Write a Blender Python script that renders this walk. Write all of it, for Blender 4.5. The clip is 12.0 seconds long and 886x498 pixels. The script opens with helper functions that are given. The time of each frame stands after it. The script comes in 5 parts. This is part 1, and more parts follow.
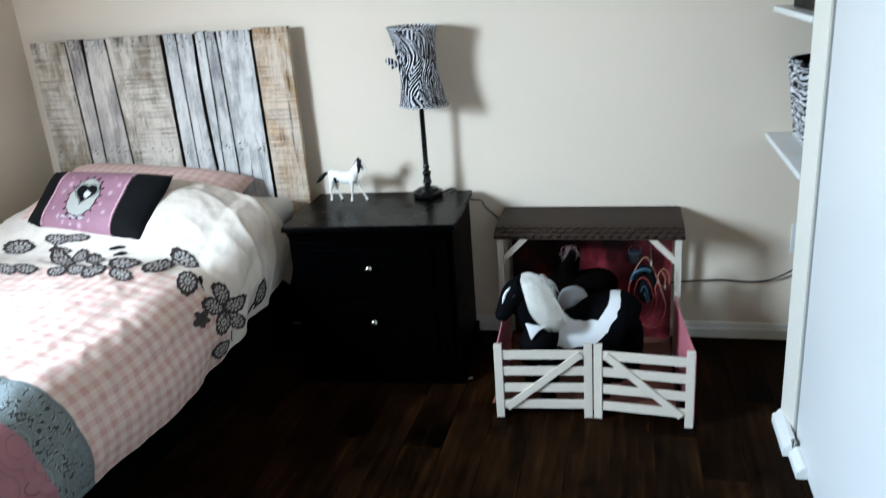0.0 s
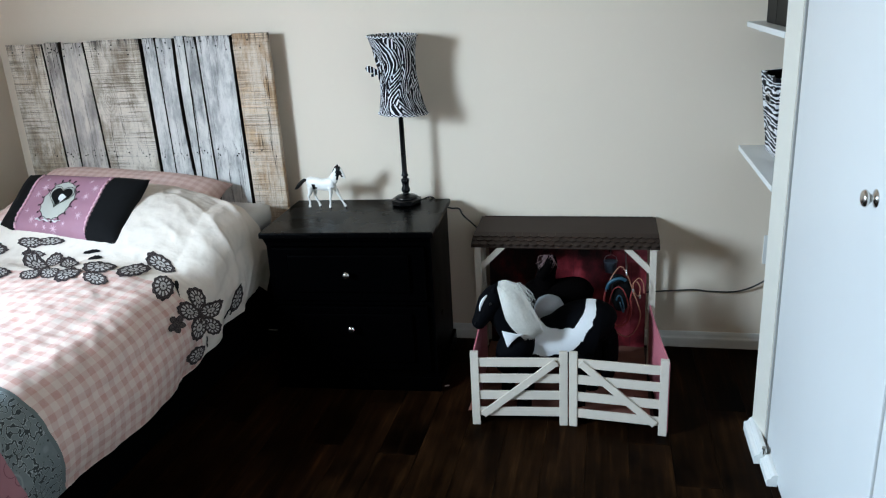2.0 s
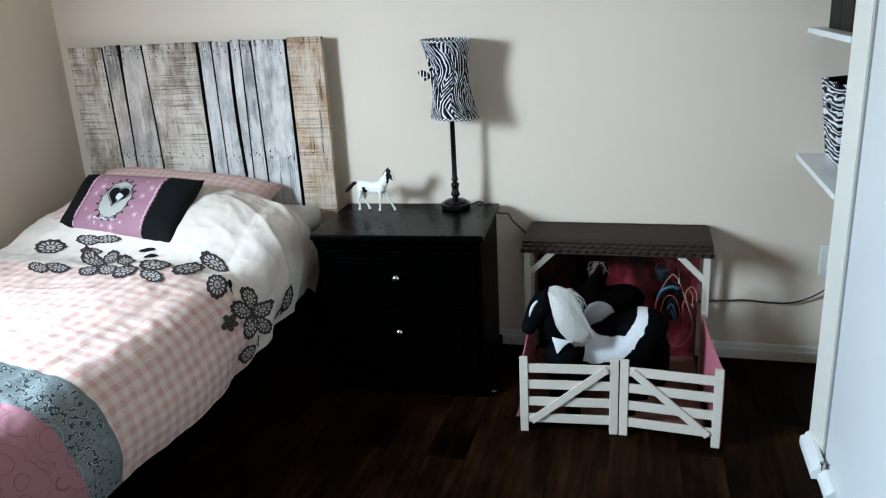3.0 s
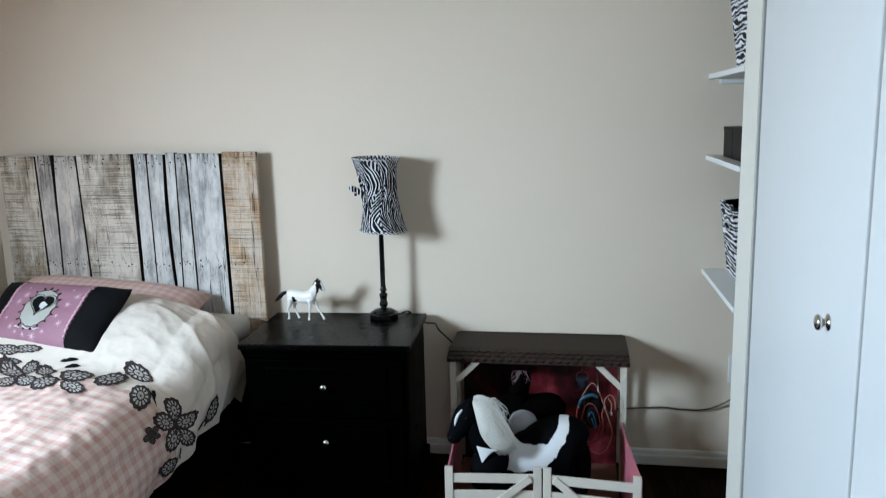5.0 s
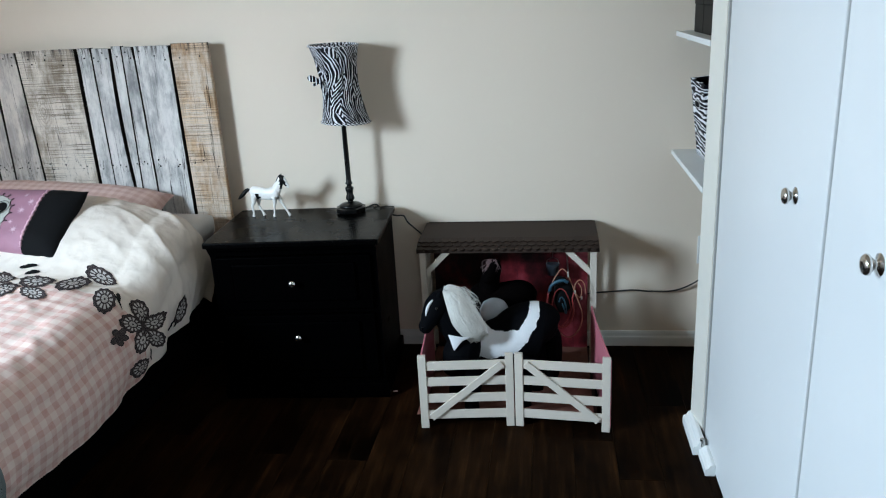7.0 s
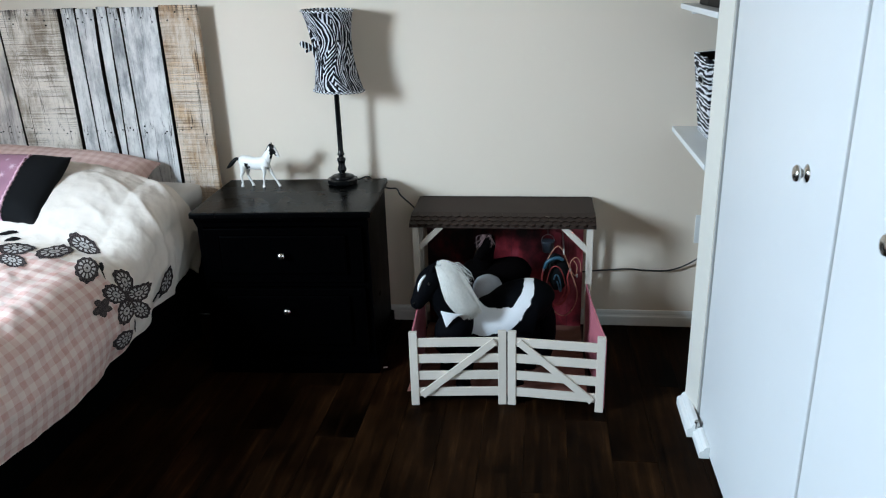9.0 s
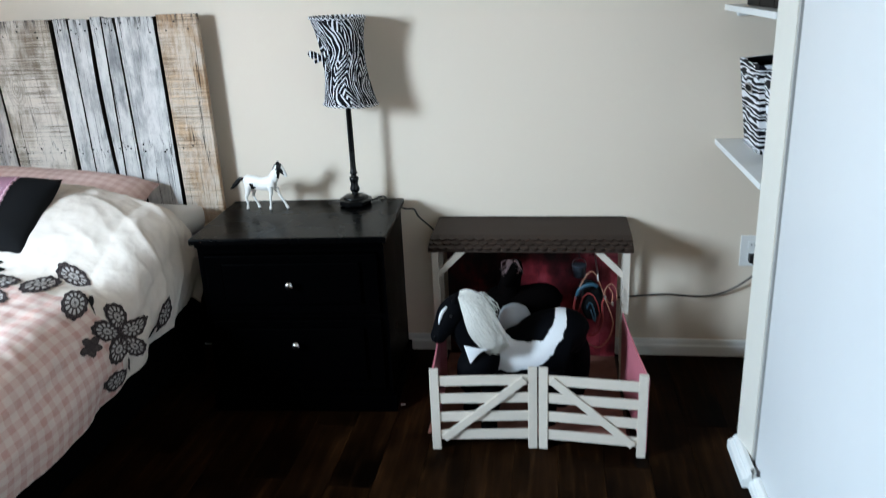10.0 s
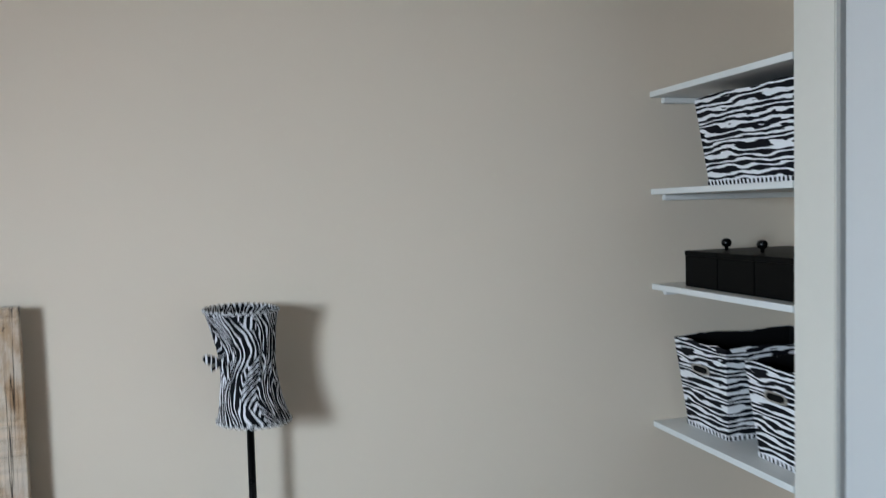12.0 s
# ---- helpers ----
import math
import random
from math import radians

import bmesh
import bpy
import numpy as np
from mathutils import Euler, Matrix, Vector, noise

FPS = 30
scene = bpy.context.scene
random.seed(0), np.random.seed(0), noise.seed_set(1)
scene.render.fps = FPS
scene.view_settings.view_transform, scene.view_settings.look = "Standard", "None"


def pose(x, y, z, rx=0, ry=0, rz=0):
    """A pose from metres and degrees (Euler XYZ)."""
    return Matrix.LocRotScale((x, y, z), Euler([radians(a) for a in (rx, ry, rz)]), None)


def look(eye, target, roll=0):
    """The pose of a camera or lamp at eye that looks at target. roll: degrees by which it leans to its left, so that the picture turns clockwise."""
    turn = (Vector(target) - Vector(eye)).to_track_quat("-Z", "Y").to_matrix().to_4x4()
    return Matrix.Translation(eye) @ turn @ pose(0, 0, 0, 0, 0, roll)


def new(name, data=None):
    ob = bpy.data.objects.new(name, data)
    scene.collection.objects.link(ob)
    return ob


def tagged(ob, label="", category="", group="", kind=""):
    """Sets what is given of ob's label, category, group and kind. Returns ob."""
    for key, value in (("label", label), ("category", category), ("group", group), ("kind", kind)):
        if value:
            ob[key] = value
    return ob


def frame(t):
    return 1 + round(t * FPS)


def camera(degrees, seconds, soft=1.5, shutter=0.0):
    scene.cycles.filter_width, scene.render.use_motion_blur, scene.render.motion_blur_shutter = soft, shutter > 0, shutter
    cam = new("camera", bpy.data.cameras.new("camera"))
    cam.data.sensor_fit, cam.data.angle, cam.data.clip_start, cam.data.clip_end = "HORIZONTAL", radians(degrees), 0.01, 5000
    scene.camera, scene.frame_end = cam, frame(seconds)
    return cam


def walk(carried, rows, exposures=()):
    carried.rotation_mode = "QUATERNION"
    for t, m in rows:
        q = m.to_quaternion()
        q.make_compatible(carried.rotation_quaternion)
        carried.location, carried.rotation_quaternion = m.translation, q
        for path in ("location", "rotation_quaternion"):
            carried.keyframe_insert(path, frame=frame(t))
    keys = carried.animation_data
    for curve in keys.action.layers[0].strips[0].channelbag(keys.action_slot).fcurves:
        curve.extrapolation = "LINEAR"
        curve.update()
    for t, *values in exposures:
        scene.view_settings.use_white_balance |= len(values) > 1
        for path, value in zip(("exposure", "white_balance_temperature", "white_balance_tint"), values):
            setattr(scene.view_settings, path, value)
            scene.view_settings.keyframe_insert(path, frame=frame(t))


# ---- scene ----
cam = camera(60.2, 12.0, 1.1, 0.5)
PATH = [
    (0, (0.331, 0.305, 1.356), (-0.142, 2.133, 0.697), -4.4),
    (0.5, (0.321, 0.298, 1.359), (-0.086, 2.178, 0.813), -4.0),
    (1, (0.321, 0.293, 1.366), (-0.061, 2.171, 0.795), -3.3),
    (1.5, (0.313, 0.3, 1.349), (-0.065, 2.171, 0.75), -3.2),
    (2, (0.333, 0.291, 1.349), (-0.083, 2.141, 0.713), -3.2),
    (2.5, (0.312, 0.296, 1.346), (-0.111, 2.138, 0.691), -3.4),
    (2.7, (0.278, 0.289, 1.334), (-0.228, 2.116, 0.696), -3.1),
    (4.3, (0.338, 0.254, 1.385), (-0.083, 2.172, 1.003), -1.9),
    (4.5, (0.335, 0.239, 1.392), (-0.045, 2.175, 1.065), -1.1),
    (5, (0.321, 0.207, 1.378), (-0.019, 2.147, 1.025), -1.4),
    (5.5, (0.339, 0.239, 1.362), (0.026, 2.14, 0.825), -2.6),
    (6, (0.333, 0.244, 1.354), (0.037, 2.142, 0.795), -2.6),
    (6.5, (0.338, 0.249, 1.346), (0.052, 2.137, 0.752), -3.1),
    (7, (0.342, 0.256, 1.347), (0.065, 2.137, 0.728), -3.1),
    (9, (0.321, 0.31, 1.323), (0.071, 2.174, 0.644), -1.8),
    (9.5, (0.303, 0.404, 1.317), (0.009, 2.252, 0.611), -2.3),
    (10, (0.267, 0.535, 1.3), (-0.02, 2.402, 0.645), -2.6),
    (10.5, (0.167, 0.645, 1.324), (-0.224, 2.54, 0.819), -0.5),
    (11, (-0.109, 0.778, 1.454), (-0.026, 2.744, 1.099), 0.4),
    (11.5, (-0.319, 0.874, 1.411), (0.117, 2.812, 1.179), 3.0),
    (12, (-0.461, 1.084, 1.442), (0.102, 3.0, 1.339), -1.5),
]
EXPOSURES = [(0.0, 0.60, 6450, 10), (0.5, 0.44, 6450, 10), (1.5, 0.34, 6450, 10), (2.5, 0.40, 6450, 10), (4.3, 0.30, 6450, 10), (5.5, 0.20, 6450, 10), (7.0, 0.27, 6450, 10), (9.0, 0.40, 6450, 11), (9.5, 0.48, 6450, 11), (10.5, 0.47, 6580, 12), (11.0, 0.30, 6550, 13), (11.5, -0.02, 6640, 13), (12.0, -0.16, 6700, 13)]
walk(cam, [(t, look(eye, target, roll)) for t, eye, target, roll in PATH], EXPOSURES)

# ---- light ----
world = bpy.data.worlds.new("world")
scene.world = world
world.use_nodes = True
wn = world.node_tree.nodes
sky = wn.new("ShaderNodeTexSky")
sky.sky_type, sky.sun_disc = "NISHITA", False
sky.sun_elevation, sky.sun_rotation = radians(50), radians(200)
world.node_tree.links.new(sky.outputs[0], wn["Background"].inputs[0])
wn["Background"].inputs[1].default_value = 0.1

WIN_Y0, WIN_Y1, WIN_Z0, WIN_Z1 = 0.32, 1.17, 0.85, 2.0


def area(name, place, target, sx, sy, power, colour):
    data = bpy.data.lights.new(name, "AREA")
    data.shape, data.size, data.size_y, data.energy, data.color = "RECTANGLE", sx, sy, power, colour
    ob = new(name, data)
    ob.matrix_world = look(place, target)
    return ob


sun = new("sun", bpy.data.lights.new("sun", "SUN"))
sun.data.energy, sun.data.angle, sun.data.color = 3.0, radians(0.5), (1, 0.95, 0.88)
sun.matrix_world = look((0, 0, 5), (0.8, 2.0, -0.8))
wy, wz = (WIN_Y0 + WIN_Y1) / 2, (WIN_Z0 + WIN_Z1) / 2
area("window_sky_light", (-2.285, wy, wz + 0.05), (-0.75, wy + 0.14, -0.35), 0.62, 0.85, 170, (0.62, 0.83, 1.02))
area("window_ground_light", (-2.29, wy, wz - 0.05), (-1.6, 3.1, 1.8), 0.62, 0.85, 4.5, (1.0, 0.76, 0.46))


# ---- materials ----
class G:
    """A small node graph writer."""

    def __init__(self, name):
        self.m = bpy.data.materials.new(name)
        self.m.use_nodes = True
        self.t = self.m.node_tree
        self.b = self.t.nodes["Principled BSDF"]

    def put(self, socket, v):
        if isinstance(v, bpy.types.NodeSocket):
            self.t.links.new(v, socket)
        elif v is not None:
            if isinstance(v, (tuple, list)) and len(v) == 3 and socket.type == "RGBA":
                v = (*v, 1)
            socket.default_value = v

    def node(self, kind, *ins, **props):
        n = self.t.nodes.new("ShaderNode" + kind)
        for k, v in props.items():
            setattr(n, k, v)
        for i, v in enumerate(ins):
            self.put(n.inputs[i], v)
        return n

    def math(self, op, a, b=None, c=None):
        return self.node("Math", a, b, c, operation=op).outputs[0]

    def coords(self, which="Object"):
        return self.node("TexCoord").outputs[which]

    def scaled(self, v, s):
        return self.node("VectorMath", v, s, operation="MULTIPLY").outputs[0]

    def noise(self, v, scale, detail=4, rough=0.55):
        n = self.node("TexNoise")
        self.put(n.inputs["Vector"], v)
        self.put(n.inputs["Scale"], scale)
        self.put(n.inputs["Detail"], detail)
        self.put(n.inputs["Roughness"], rough)
        return n.outputs[0]

    def ramp(self, v, *stops):
        n = self.node("ValToRGB", v)
        e = n.color_ramp.elements
        while len(e) < len(stops):
            e.new(0.5)
        for k, (p, c) in zip(e, stops):
            k.position, k.color = p, ((*c, 1) if isinstance(c, tuple) else (c, c, c, 1))
        return n.outputs[0]

    def mix(self, f, a, b, mode="MIX"):
        n = self.node("Mix", data_type="RGBA", blend_type=mode)
        self.put(n.inputs[0], f)
        self.put(n.inputs[6], a)
        self.put(n.inputs[7], b)
        return n.outputs[2]

    def split(self, v):
        return self.node("SeparateXYZ", v).outputs

    def bump(self, h, strength=0.3, dist=0.002):
        n = self.node("Bump")
        self.put(n.inputs["Height"], h)
        self.put(n.inputs["Strength"], strength)
        self.put(n.inputs["Distance"], dist)
        self.t.links.new(n.outputs[0], self.b.inputs["Normal"])

    def done(self, colour=None, rough=None, metal=None, spec=None):
        for k, v in (("Base Color", colour), ("Roughness", rough), ("Metallic", metal), ("Specular IOR Level", spec)):
            if v is not None:
                self.put(self.b.inputs[k], v)
        return self.m


def plain(name, c, rough=0.5, metal=0.0, var=0.12, scale=30, bump=0.15, spec=None):
    g = G(name)
    o = g.coords()
    n = g.noise(o, scale)
    n2 = g.noise(o, scale / 8)
    f = g.math("ADD", g.math("MULTIPLY", n, 0.5), g.math("MULTIPLY", n2, 0.5))
    col = g.mix(f, tuple(x * (1 - var) for x in c), tuple(min(1, x * (1 + var)) for x in c))
    if bump:
        g.bump(n, bump, 0.001)
    r = g.math("ADD", g.math("MULTIPLY", n2, 0.16), rough - 0.08)
    return g.done(col, r, metal, spec)


def wall_paint(name, c):
    g = G(name)
    o = g.coords()
    big = g.noise(o, 1.3, 3)
    fine = g.noise(o, 260, 3)
    mid = g.noise(o, 22, 4)
    col = g.mix(big, tuple(x * 0.97 for x in c), tuple(x * 1.02 for x in c))
    g.bump(g.math("ADD", g.math("MULTIPLY", fine, 0.6), mid), 0.12, 0.0008)
    return g.done(col, 0.62, 0, 0.3)


def floor_wood():
    g = G("floor_wood")
    rnd = g.node("ObjectInfo").outputs["Random"]
    o = g.coords()
    shift = g.node("CombineXYZ", g.math("MULTIPLY", rnd, 37), g.math("MULTIPLY", rnd, 91), 0.0).outputs[0]
    p = g.node("VectorMath", o, shift, operation="ADD").outputs[0]
    grain = g.noise(g.scaled(p, (42, 2.6, 10)), 1.0, 8, 0.62)
    fig = g.noise(g.scaled(p, (11, 3.0, 5)), 1.0, 5, 0.62)
    col = g.ramp(grain, (0.3, (0.0034, 0.0014, 0.0005)), (0.55, (0.0100, 0.0041, 0.0015)), (0.78, (0.029, 0.0125, 0.0043)))
    tone = g.ramp(g.math("ADD", g.math("MULTIPLY", g.noise(o, 2.6, 3), 0.7), g.math("ADD", g.math("MULTIPLY", fig, 0.35), g.math("MULTIPLY", rnd, 0.05))), (0.44, 0.18), (0.72, 2.2))
    col = g.mix(1.0, col, tone, "MULTIPLY")
    g.bump(grain, 0.25, 0.0008)
    return g.done(col, g.ramp(fig, (0.3, 0.42), (0.8, 0.58)), 0, 0.018)


def barn_wood(name, base, light, dark, saw=0.0, washed=0.4, knot=None, chalk=(0.72, 0.67, 0.61)):
    """Weathered plank: long vertical grain, a worn patchy whitewash, thin dark splits, saw marks across it, and a knot that the grain runs round."""
    g = G(name)
    o = g.coords()
    rnd = g.math("MULTIPLY", g.node("ObjectInfo").outputs["Random"], 60)
    src = o
    if knot:
        c = g.split(o)
        dx, dz = g.math("SUBTRACT", c[0], knot[0]), g.math("SUBTRACT", c[2], knot[1])
        r = g.math("SQRT", g.math("ADD", g.math("MULTIPLY", g.math("MULTIPLY", dx, dx), 5.0), g.math("MULTIPLY", dz, dz)))
        near = g.math("POWER", 2.718, g.math("MULTIPLY", r, -9.0))
        src = g.node("CombineXYZ", g.math("ADD", c[0], g.math("MULTIPLY", near, g.math("ADD", g.math("MULTIPLY", r, 0.55), g.math("MULTIPLY", dz, 0.30)))), c[1], c[2]).outputs[0]
    shift = g.node("CombineXYZ", rnd, 0.0, rnd).outputs[0]
    p = g.node("VectorMath", src, shift, operation="ADD").outputs[0]
    flat = g.node("VectorMath", o, shift, operation="ADD").outputs[0]
    grain = g.noise(g.scaled(p, (120, 40, 3.4)), 1.0, 7, 0.66)
    broad = g.noise(g.scaled(p, (20, 12, 2.0)), 1.0, 5, 0.60)
    blot = g.noise(g.scaled(flat, (15, 10, 6.5)), 1.0, 9, 0.72)
    big = g.noise(g.scaled(flat, (6, 10, 3.2)), 1.0, 4, 0.60)
    col = g.mix(g.ramp(grain, (0.36, 0.0), (0.62, 1.0)), base, light)
    col = g.mix(g.ramp(broad, (0.36, 0.70), (0.52, 0.0)), col, dark)
    wash = g.math("ADD", g.math("MULTIPLY", blot, 0.6), g.math("MULTIPLY", big, 0.4))
    col = g.mix(g.ramp(wash, (0.44, 0.0), (0.54, washed)), col, chalk)
    stain = g.noise(g.scaled(flat, (9, 7, 2.6)), 1.0, 6, 0.68)
    col = g.mix(g.ramp(stain, (0.38, 0.50), (0.48, 0.0)), col, dark)
    wavy = g.node("VectorMath", flat, g.scaled(g.node("TexNoise").outputs[1], (0.0, 0.0, 0.005)), operation="ADD").outputs[0]
    cross = g.noise(g.scaled(wavy, (3.5, 4, 250)), 1.0, 4, 0.62)
    patch = g.ramp(g.noise(flat, 6, 3), (0.40, 0.25), (0.55, 1.0))
    col = g.mix(g.math("MULTIPLY", g.math("MULTIPLY", g.ramp(cross, (0.38, 1.0), (0.49, 0.0)), patch), saw), col, tuple(x * 0.55 for x in base))
    col = g.mix(g.math("MULTIPLY", g.math("MULTIPLY", g.ramp(cross, (0.52, 0.0), (0.60, 0.8)), patch), saw), col, tuple(min(1, x * 1.35) for x in light))
    fine = g.ramp(g.noise(g.scaled(p, (210, 60, 2.4)), 1.0, 5, 0.65), (0.33, 0.55), (0.41, 0.0))
    col = g.mix(fine, col, tuple(x * 0.40 for x in base))
    line = g.math("ABSOLUTE", g.math("SUBTRACT", g.noise(g.scaled(p, (34, 10, 1.1)), 1.0, 3, 0.45), 0.5))
    where = g.ramp(g.noise(g.scaled(p, (24, 6, 2.2)), 1.0, 2, 0.5), (0.54, 0.0), (0.62, 1.0))
    crack = g.math("MULTIPLY", g.ramp(line, (0.003, 1.0), (0.010, 0.0)), where)
    col = g.mix(crack, col, (0.014, 0.012, 0.011))
    if knot:
        rings = g.ramp(g.math("ADD", g.math("SINE", g.math("MULTIPLY", g.math("ADD", r, g.math("MULTIPLY", blot, 0.10)), 330.0)), g.math("MULTIPLY", grain, 0.6)), (0.1, 0.0), (1.0, 1.0))
        col = g.mix(g.math("MULTIPLY", rings, g.ramp(r, (0.0, 0.45), (0.05, 0.28), (0.12, 0.0))), col, (0.13, 0.108, 0.086))
    col = g.mix(1.0, col, (1.025, 0.99, 0.955), "MULTIPLY")
    z = g.split(o)[2]
    spots = g.noise(g.scaled(flat, (70, 30, 26)), 1.0, 7, 0.72)
    top = g.ramp(g.math("SUBTRACT", z, 1.15), (0.0, 0.0), (0.045, 0.0), (0.090, 0.9))
    tips = g.ramp(g.noise(g.scaled(flat, (75, 30, 8)), 1.0, 4, 0.6), (0.50, 0.0), (0.58, 1.0))
    ends = g.math("MULTIPLY", tips, top)
    low = g.math("MULTIPLY", g.ramp(g.math("ABSOLUTE", g.math("SUBTRACT", z, 0.79)), (0.02, 1.0), (0.07, 0.0)), g.ramp(spots, (0.56, 0.0), (0.62, 0.7)))
    col = g.mix(g.math("MAXIMUM", ends, low), col, (0.055, 0.050, 0.048))
    h = g.math("SUBTRACT", g.math("ADD", grain, g.math("MULTIPLY", cross, saw * 0.8)), g.math("ADD", g.math("MULTIPLY", crack, 2.0), fine))
    g.bump(h, 0.7, 0.0025)
    return g.done(col, 0.88, 0, 0.15)


def zebra(name, direction, scale=1.0, coords="Object", white=(0.78, 0.78, 0.80), fill=0.5, warp=1.0, chevron=False):
    """Black and white stripes; direction: across which axis they follow one another."""
    g = G(name)
    o = g.coords(coords)
    if direction == "Z":
        q = g.scaled(o, (2.8, 2.8, 15.0))
    elif direction == "U":
        q = g.scaled(o, (13.0, 4.5, 3.0))
    else:
        q = g.scaled(o, (11.0, 11.0, 3.0))
    n = g.noise(q, 1.35 * scale, 2, 0.45)
    s = g.split(o)
    axis = s[2] if direction == "Z" else s[0]
    ph = g.math("ADD", g.math("MULTIPLY", axis, 175 * scale), g.math("MULTIPLY", n, 17 * warp))
    if chevron:
        tri = g.math("PINGPONG", g.math("ADD", s[0], g.math("MULTIPLY", s[1], 0.15)), 0.045)
        ph2 = g.math("ADD", g.math("MULTIPLY", tri, 520.0), g.math("ADD", g.math("MULTIPLY", s[1], -330.0), g.math("MULTIPLY", n, 9.0)))
        m = g.ramp(g.noise(g.scaled(o, (9.0, 5.0, 1.0)), 1.0, 2), (0.50, 0.0), (0.54, 1.0))
        pick = g.node("Mix", m, data_type="FLOAT")
        g.put(pick.inputs[2], ph)
        g.put(pick.inputs[3], ph2)
        ph = pick.outputs[0]
    w = g.math("ADD", g.math("SINE", ph), g.math("MULTIPLY", g.math("SUBTRACT", g.noise(q, 3.2 * scale, 2), 0.5), 1.5))
    f = g.ramp(g.math("ADD", g.math("MULTIPLY", w, 0.25), 0.5), (fill - 0.02, 0.0), (fill + 0.02, 1.0))
    col = g.mix(f, (0.006, 0.006, 0.009), white)
    weave = g.noise(o, 900, 2)
    g.bump(weave, 0.2, 0.0006)
    return g.done(col, 0.75, 0, 0.12)


def gingham_colour(g, u, v, period, pale, mid, deep):
    def stripe(c):
        f = g.math("FRACT", g.math("DIVIDE", c, period))
        return g.ramp(f, (0.0, 0.0), (0.03, 1.0), (0.47, 1.0), (0.53, 0.0), (1.0, 0.0))

    a, b = stripe(u), stripe(v)
    s = g.math("MULTIPLY", g.math("ADD", a, b), 0.5)
    return g.ramp(s, (0.0, pale), (0.5, mid), (1.0, deep))


def duvet_cloth():
    g = G("duvet_cloth")
    s = g.split(g.coords("UV"))
    u, v = s[0], s[1]
    slant = g.math("MULTIPLY", g.math("MAXIMUM", g.math("ADD", u, 0.95), 0.0), -0.12)
    wob = g.math("MULTIPLY", g.math("SUBTRACT", g.noise(g.coords("UV"), 4, 2), 0.5), 0.02)
    vv = g.math("ADD", g.math("ADD", v, wob), slant)
    weave = g.noise(g.coords("UV"), 500, 2)
    ging = gingham_colour(g, u, v, 0.044, (0.69, 0.55, 0.485), (0.63, 0.43, 0.375), (0.55, 0.315, 0.27))
    ging = g.mix(g.ramp(g.noise(g.coords("UV"), 26, 4, 0.7), (0.4, 0.0), (0.7, 0.45)), ging, (0.64, 0.525, 0.475))
    white = g.mix(g.noise(g.coords("UV"), 6, 3), (0.66, 0.575, 0.505), (0.72, 0.635, 0.56))
    # the grey lace band: round medallions of small holes inside dashed rings, scrolls between them
    uvc = g.coords("UV")
    ring = g.node("TexVoronoi", feature="F1")
    g.put(ring.inputs["Vector"], uvc)
    g.put(ring.inputs["Scale"], 8.5)
    g.put(ring.inputs["Randomness"], 0.55)
    d = ring.outputs["Distance"]
    holes = g.node("TexVoronoi", feature="F1")
    g.put(holes.inputs["Vector"], uvc)
    g.put(holes.inputs["Scale"], 105.0)
    dots = g.ramp(holes.outputs["Distance"], (0.30, 1.0), (0.38, 0.0))
    lace = g.mix(g.noise(uvc, 40, 3), (0.135, 0.155, 0.155), (0.195, 0.22, 0.22))
    lace = g.mix(g.math("MULTIPLY", dots, g.ramp(d, (0.24, 1.0), (0.27, 0.0))), lace, (0.030, 0.036, 0.036))
    dash = g.ramp(g.math("ABSOLUTE", g.math("SUBTRACT", d, 0.36)), (0.012, 1.0), (0.018, 0.0))
    lace = g.mix(g.math("MULTIPLY", dash, dots), lace, (0.025, 0.030, 0.030))
    wave = g.math("ABSOLUTE", g.math("SUBTRACT", g.noise(uvc, 42, 1), 0.5))
    far = g.ramp(d, (0.40, 0.0), (0.43, 1.0))
    lace = g.mix(g.math("MULTIPLY", g.ramp(wave, (0.025, 1.0), (0.035, 0.0)), far), lace, (0.040, 0.047, 0.047))
    lace = g.mix(g.math("MULTIPLY", g.ramp(g.math("ABSOLUTE", g.math("SUBTRACT", wave, 0.045)), (0.006, 0.8), (0.012, 0.0)), far), lace, (0.36, 0.39, 0.39))
    lace = g.mix(g.ramp(g.math("ABSOLUTE", g.math("SUBTRACT", d, 0.30)), (0.010, 0.35), (0.025, 0.0)), lace, (0.34, 0.37, 0.37))
    # the dusty pink foot with scrolls
    scr = g.node("TexVoronoi", feature="F1")
    g.put(scr.inputs["Vector"], g.coords("UV"))
    g.put(scr.inputs["Scale"], 11.0)
    sc = g.math("SINE", g.math("MULTIPLY", scr.outputs["Distance"], 24))
    foot = g.mix(g.ramp(sc, (0.975, 0.0), (0.99, 0.8)), (0.33, 0.15, 0.17), (0.17, 0.065, 0.085))
    col = g.mix(g.math("GREATER_THAN", vv, BAND_FAR), g.mix(g.math("GREATER_THAN", vv, BAND_NEAR), foot, lace), ging)
    piping = g.math("LESS_THAN", g.math("ABSOLUTE", g.math("SUBTRACT", vv, BAND_FAR)), 0.006)
    col = g.mix(piping, col, (0.14, 0.16, 0.16))
    col = g.mix(g.math("GREATER_THAN", vv, WHITE_FROM), col, white)
    wr = g.noise(g.scaled(g.coords("UV"), (13, 19, 1)), 1.0, 3, 0.5)
    g.bump(g.math("ADD", g.math("MULTIPLY", weave, 0.10), wr), 0.55, 0.009)
    return g.done(col, 0.85, 0, 0.15)


